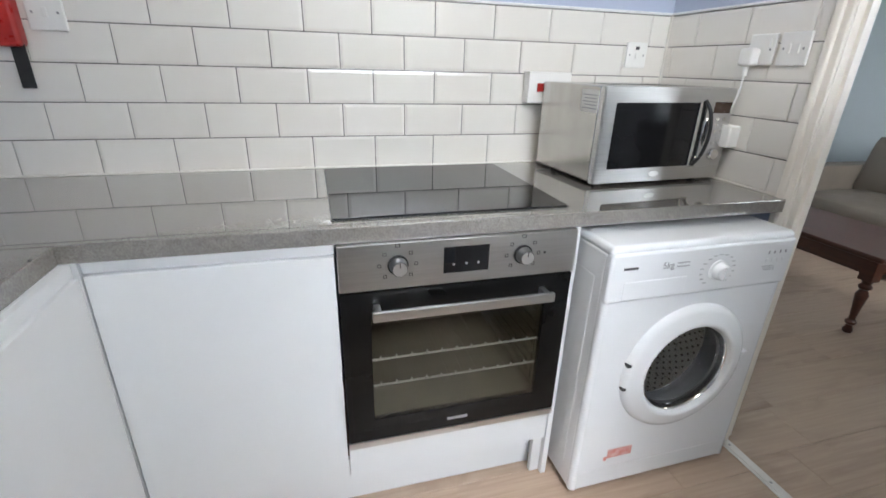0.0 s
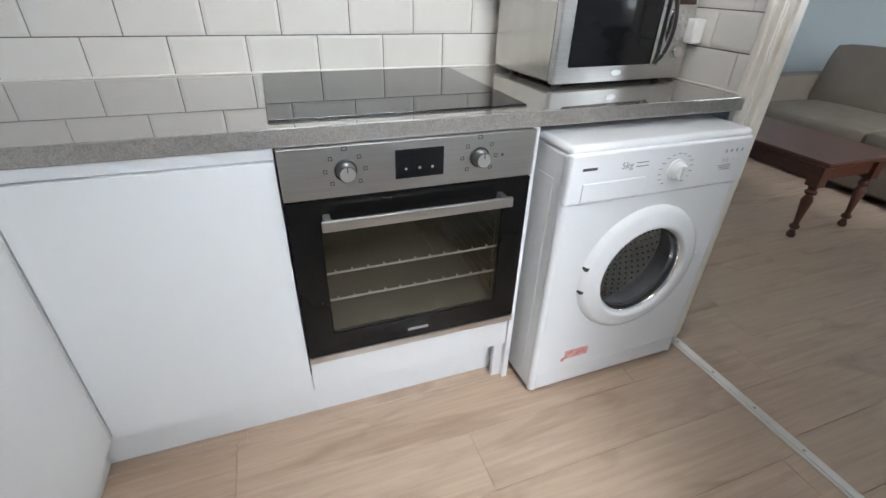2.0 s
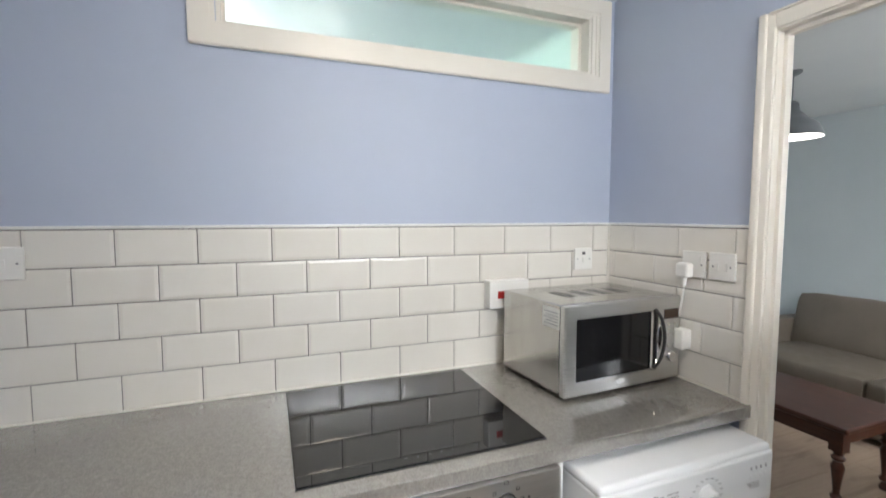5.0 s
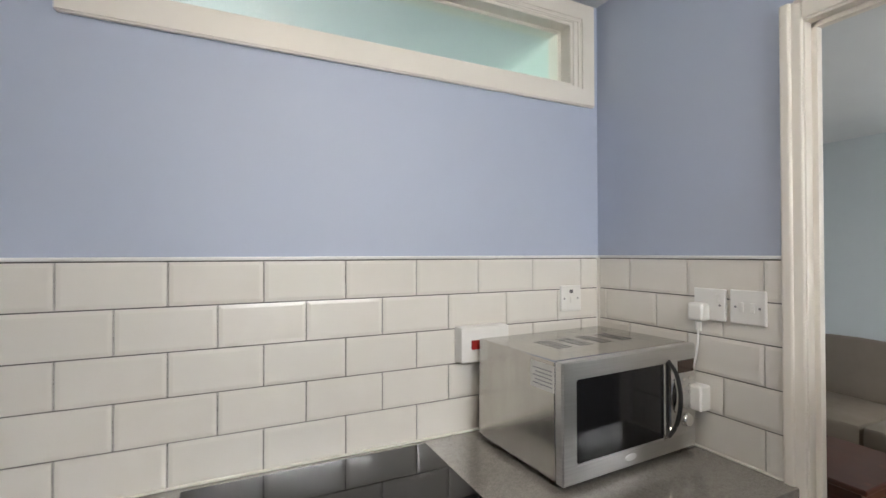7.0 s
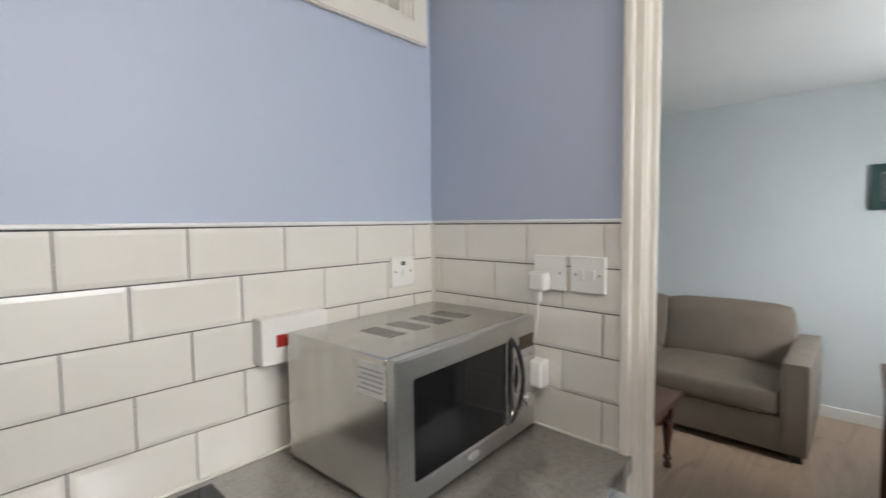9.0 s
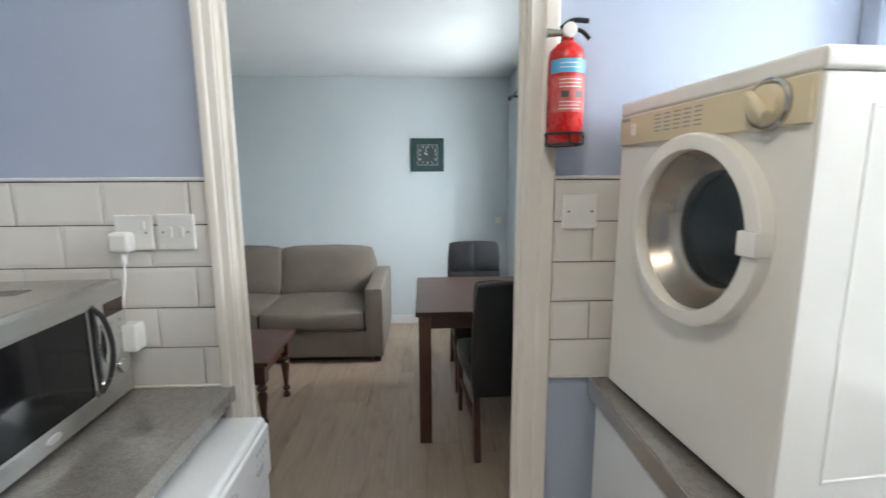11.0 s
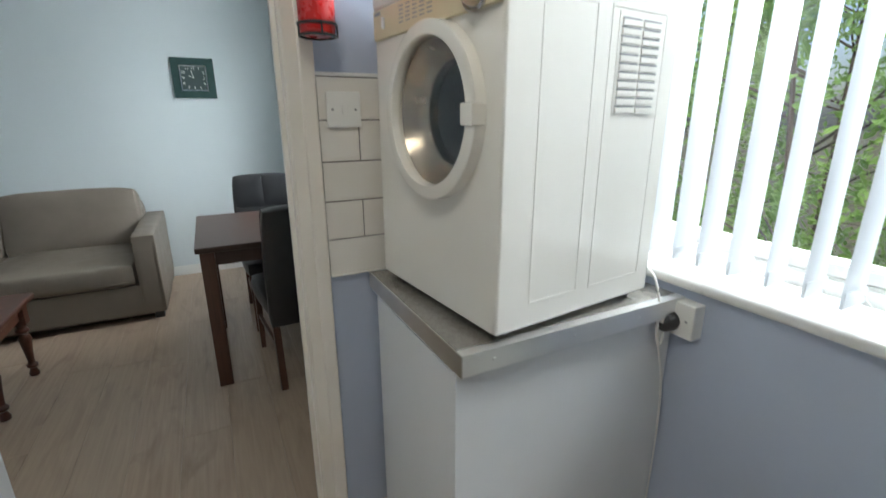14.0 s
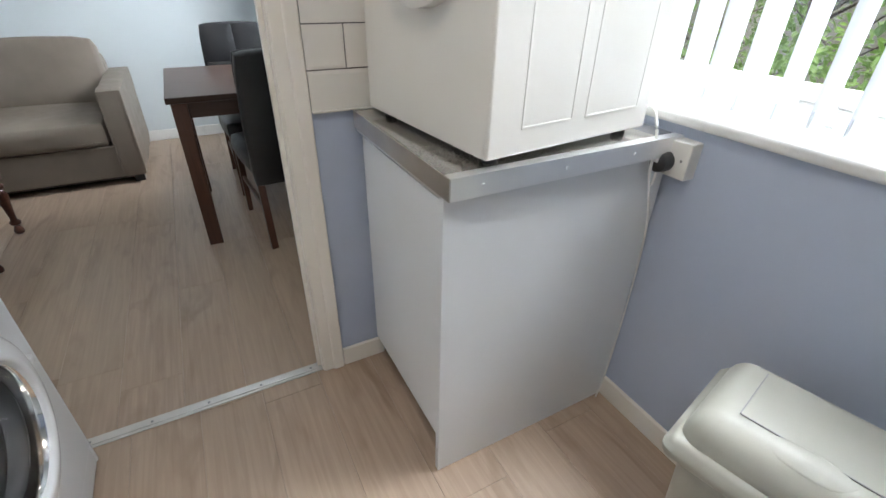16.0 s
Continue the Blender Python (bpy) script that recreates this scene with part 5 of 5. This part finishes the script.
part("hour_pointer", moved(box(-0.0025, 0.0025, -0.0262, -0.0255, 0, 0.040), pose(0, 0, 0, 0, -60)), WHITE_PLASTIC, clk)
part("minute_pointer", moved(box(-0.002, 0.002, -0.0272, -0.0266, 0, 0.058), pose(0, 0, 0, 0, -15)), WHITE_PLASTIC, clk)

# Pendant lamp.
pend = thing("pendant_lamp", "grey metal pendant lamp, lit, on a cord", "lamp", (1.66, 0.315, CEILING + 0.022))
part("ceiling_rose", lathe([(0.045, -0.020), (0.045, -0.034), (0.020, -0.050)], 24), LAMP_GREY, pend)
part("cord", tube([(0, 0, -0.02), (0, 0, -0.22)], 0.003, 8), LAMP_GREY, pend)
part("shade", lathe([(0.014, -0.20), (0.034, -0.215), (0.042, -0.26), (0.085, -0.305), (0.140, -0.350), (0.168, -0.425), (0.165, -0.425), (0.137, -0.352), (0.082, -0.308), (0.038, -0.262)], 40, False), LAMP_GREY, pend, "grey bell-shaped metal shade")
part("bulb", lathe([(0.012, -0.28), (0.03, -0.30), (0.155, -0.405), (0.160, -0.422), (0.0, -0.428)], 32, False), LAMP_GLOW, pend, "lit white diffuser")

# Curtain rail and wall socket of the living room.
cr = thing("curtain_rail", "black curtain rail over the living room window", "curtain rail", (0, LIV_SOUTH + 0.06, 2.12))
part("rod", tube([(1.1, 0, 0), (2.85, 0, 0)], 0.009, 10), BLACK_PLASTIC, cr)
part("finial", moved(lathe([(0.009, 0), (0.018, 0.012), (0.018, 0.03), (0.006, 0.04)], 16), pose(2.85, 0, 0, 0, 90)), BLACK_PLASTIC, cr)
for x in (1.2, 2.74):
    part("bracket", box(x - 0.008, x + 0.008, -0.06, 0.004, -0.014, 0.006, 0.002), BLACK_PLASTIC, cr)
lp = plate("wall_box", "small white wall box in the living room", "socket", (LIV_EAST, -1.88, 1.03), -90, 0.06, 0.06, 0.02)

# ---- outside ----
ground = solid("ground", box(-120, 120, -160, Y_SOUTH - 0.28, -2.9, -2.8), EARTH, "leafy ground outside the window", "ground", "structure")


def tree(loc, height, spread, n_leaf, seed, low=0.25):
    rnd = random.Random(seed)
    t = thing("tree", "leafy green tree outside the window", "tree", loc, rnd.uniform(0, 360), "trees outside")
    wood = [tube(curve_points([(0, 0, 0), (rnd.uniform(-.15, .15), rnd.uniform(-.15, .15), height * 0.4), (rnd.uniform(-.3, .3), rnd.uniform(-.3, .3), height * 0.9)], 6), 0.075, 8, 0.015)]
    tips = []
    for i in range(22):
        a, z = rnd.uniform(0, 6.28), height * rnd.uniform(low, 0.88)
        ln = spread * rnd.uniform(0.55, 1.0) * (1.15 - 0.6 * abs(z / height - 0.5))
        end = Vector((ln * math.cos(a), ln * math.sin(a), z + rnd.uniform(0.0, 0.5) * ln))
        mid = Vector((0.5 * end.x + rnd.uniform(-.1, .1), 0.5 * end.y + rnd.uniform(-.1, .1), z + 0.12 * ln))
        wood.append(tube(curve_points([(0, 0, z - 0.15), mid, end], 5), 0.016, 5, 0.004))
        tips += [mid.lerp(end, k) for k in (0.1, 0.3, 0.5, 0.7, 0.85, 1.0)]
    part("trunk", join(*wood), BARK, t)
    verts, faces = [], []
    for i in range(n_leaf):
        c = rnd.choice(tips) + Vector((rnd.gauss(0, 0.22), rnd.gauss(0, 0.22), rnd.gauss(0, 0.20)))
        s = rnd.uniform(0.035, 0.075)
        q = Euler((rnd.uniform(-1.1, 1.1), rnd.uniform(-1.1, 1.1), rnd.uniform(0, 6.28))).to_matrix()
        k = len(verts)
        verts += [tuple(c + q @ Vector(p) * s) for p in ((-0.9, 0, 0), (-0.2, 0.42, 0.10), (0.5, 0.3, 0.05), (1.0, 0, -0.1), (0.5, -0.3, 0.05), (-0.2, -0.42, 0.10))]
        faces += [(k, k + 1, k + 2, k + 3), (k, k + 3, k + 4, k + 5)]
    me = bpy.data.meshes.new("crown")
    me.from_pydata(verts, [], faces)
    me.materials.append(LEAF)
    ob = new("crown", me)
    ob.parent = t
    return t


for i, (x, y, h, s) in enumerate(((-2.6, -5.6, 5.6, 1.5), (-0.9, -6.3, 6.2, 1.7), (0.9, -5.9, 5.4, 1.6), (2.6, -6.6, 6.0, 1.7), (4.4, -6.2, 5.6, 1.6), (1.8, -8.6, 7.0, 2.1), (-0.2, -9.0, 7.0, 2.1), (4.2, -9.2, 7.2, 2.2), (6.4, -7.8, 6.2, 2.0), (-2.6, -9.0, 6.6, 2.0))):
    tree((x, y, -2.8), h, s, 4600, 11 + i, 0.12)

# ---- floor planks and wall tiles ----
PW, PL = 0.192, 1.285


def plank_mesh(length):
    bm = box(0.0003, length - 0.0003, 0.0003, PW - 0.0003, -0.009, 0.0)
    bmesh.ops.bevel(bm, geom=[e for e in bm.edges if all(v.co.z > -0.001 for v in e.verts)], offset=0.0012, segments=1, affect="EDGES")
    return as_mesh("plank", bm, OAK)


plank_cache = {}


def lay(x0, x1, y0, y1, seed):
    rnd = random.Random(seed)
    row = 0
    y = y0
    while y < y1:
        x = x0 - rnd.uniform(0.1, PL - 0.1)
        while x < x1:
            a, b = max(x, x0), min(x + PL, x1)
            if b - a > 0.02:
                key = round(b - a, 3)
                if key not in plank_cache:
                    plank_cache[key] = plank_mesh(b - a)
                piece("plank", plank_cache[key], floor, (a, y, 0))
            x += PL
        y += PW
        row += 1


lay(X_WEST, 0.022, Y_SOUTH - 0.10, 0.0, 3)
lay(0.024, LIV_EAST, LIV_SOUTH - 0.14, LIV_NORTH, 4)

TW, TH, GAP = 0.2071, 0.1037, 0.0030
PITCH, ROW = TW + GAP, TH + GAP
Z0 = TOP + 0.0025


def tile_mesh(w, h, cut=0.0095):
    """A bevelled-edge tile facing -y, its back at y = 0."""
    bm = bmesh.new()
    o = [bm.verts.new(p) for p in ((0, 0, 0), (w, 0, 0), (w, 0, h), (0, 0, h))]
    m = [bm.verts.new((v.co.x, -0.0068, v.co.z)) for v in o]
    c = min(cut, w * 0.35)
    i = [bm.verts.new(p) for p in ((c, -0.0084, cut), (w - c, -0.0084, cut), (w - c, -0.0084, h - cut), (c, -0.0084, h - cut))]
    for a, b in ((o, m), (m, i)):
        for k in range(4):
            bm.faces.new((a[k], a[(k + 1) % 4], b[(k + 1) % 4], b[k]))
    bm.faces.new(i)
    bm.faces.new(o[::-1])
    bmesh.ops.recalc_face_normals(bm, faces=bm.faces)
    return as_mesh("tile", bm, TILE, 3)


tile_cache = {}


def tile(parent, u0, u1, z, place, rot):
    key = round(u1 - u0, 4)
    if key not in tile_cache:
        tile_cache[key] = tile_mesh(u1 - u0, TH)
    piece("tile", tile_cache[key], parent, place(u0, z), rot)


def tile_run(parent, lo, hi, first_joint, place, rot):
    """Five courses in stretcher bond between lo and hi; first_joint is a joint of the top course."""
    for r in range(5):
        z = Z0 + r * ROW
        j = first_joint + (0.5 * PITCH if r % 2 else 0)
        k = math.floor((lo - j) / PITCH)
        while j + k * PITCH < hi:
            a, b = max(j + k * PITCH + GAP / 2, lo), min(j + (k + 1) * PITCH - GAP / 2, hi)
            if b - a > 0.012:
                tile(parent, a, b, z, place, rot)
            k += 1


TILE_TOP = Z0 + 5 * ROW
part("grout_bed", box(X_WEST, -0.002, -0.0035, 0.0, TOP, TILE_TOP), GROUT, wall_north, "grey grout between the tiles")
part("grout_bed", box(-0.0035, 0.0, -0.613, -0.002, TOP, TILE_TOP), GROUT, wall_east, "grey grout between the tiles")
part("grout_bed", box(-0.0035, 0.0, Y_SOUTH, -1.483, TOP, TILE_TOP), GROUT, wall_east, "grey grout between the tiles")
tile_run(wall_north, X_WEST, -0.012, -0.0903, lambda u, z: (u, -0.0015, z), (0, 0, 0))
tile_run(wall_east, 0.012, 0.612, 0.150, lambda u, z: (-0.0015, -u, z), (0, 0, radians(-90)))
tile_run(wall_east, 1.484, 2.243, 1.588 + 0.5 * PITCH, lambda u, z: (-0.0015, -u, z), (0, 0, radians(-90)))
part("tile_trim", box(X_WEST, -0.001, -0.0135, 0.0, TILE_TOP, TILE_TOP + 0.009, 0.003), WHITE_TRIM, wall_north, "white plastic tile trim")
part("tile_trim", box(-0.0135, 0.0, -0.613, -0.001, TILE_TOP, TILE_TOP + 0.009, 0.003), WHITE_TRIM, wall_east, "white plastic tile trim")
part("tile_trim", box(-0.0135, 0.0, Y_SOUTH, -1.483, TILE_TOP, TILE_TOP + 0.009, 0.003), WHITE_TRIM, wall_east, "white plastic tile trim")
part("sealant", join(box(X_WEST, -0.012, -0.017, -0.008, TOP, TOP + 0.0055, 0.002), box(-0.012, -0.004, -0.017, -0.003, TOP, TILE_TOP, 0.002)), SEALANT, wall_north, "white sealant bead")
part("sealant", join(box(-0.017, -0.008, -0.612, -0.012, TOP, TOP + 0.0055, 0.002), box(-0.017, -0.008, -2.24, -1.485, TOP + 0.001, TOP + 0.006, 0.002)), SEALANT, wall_east, "white sealant bead")
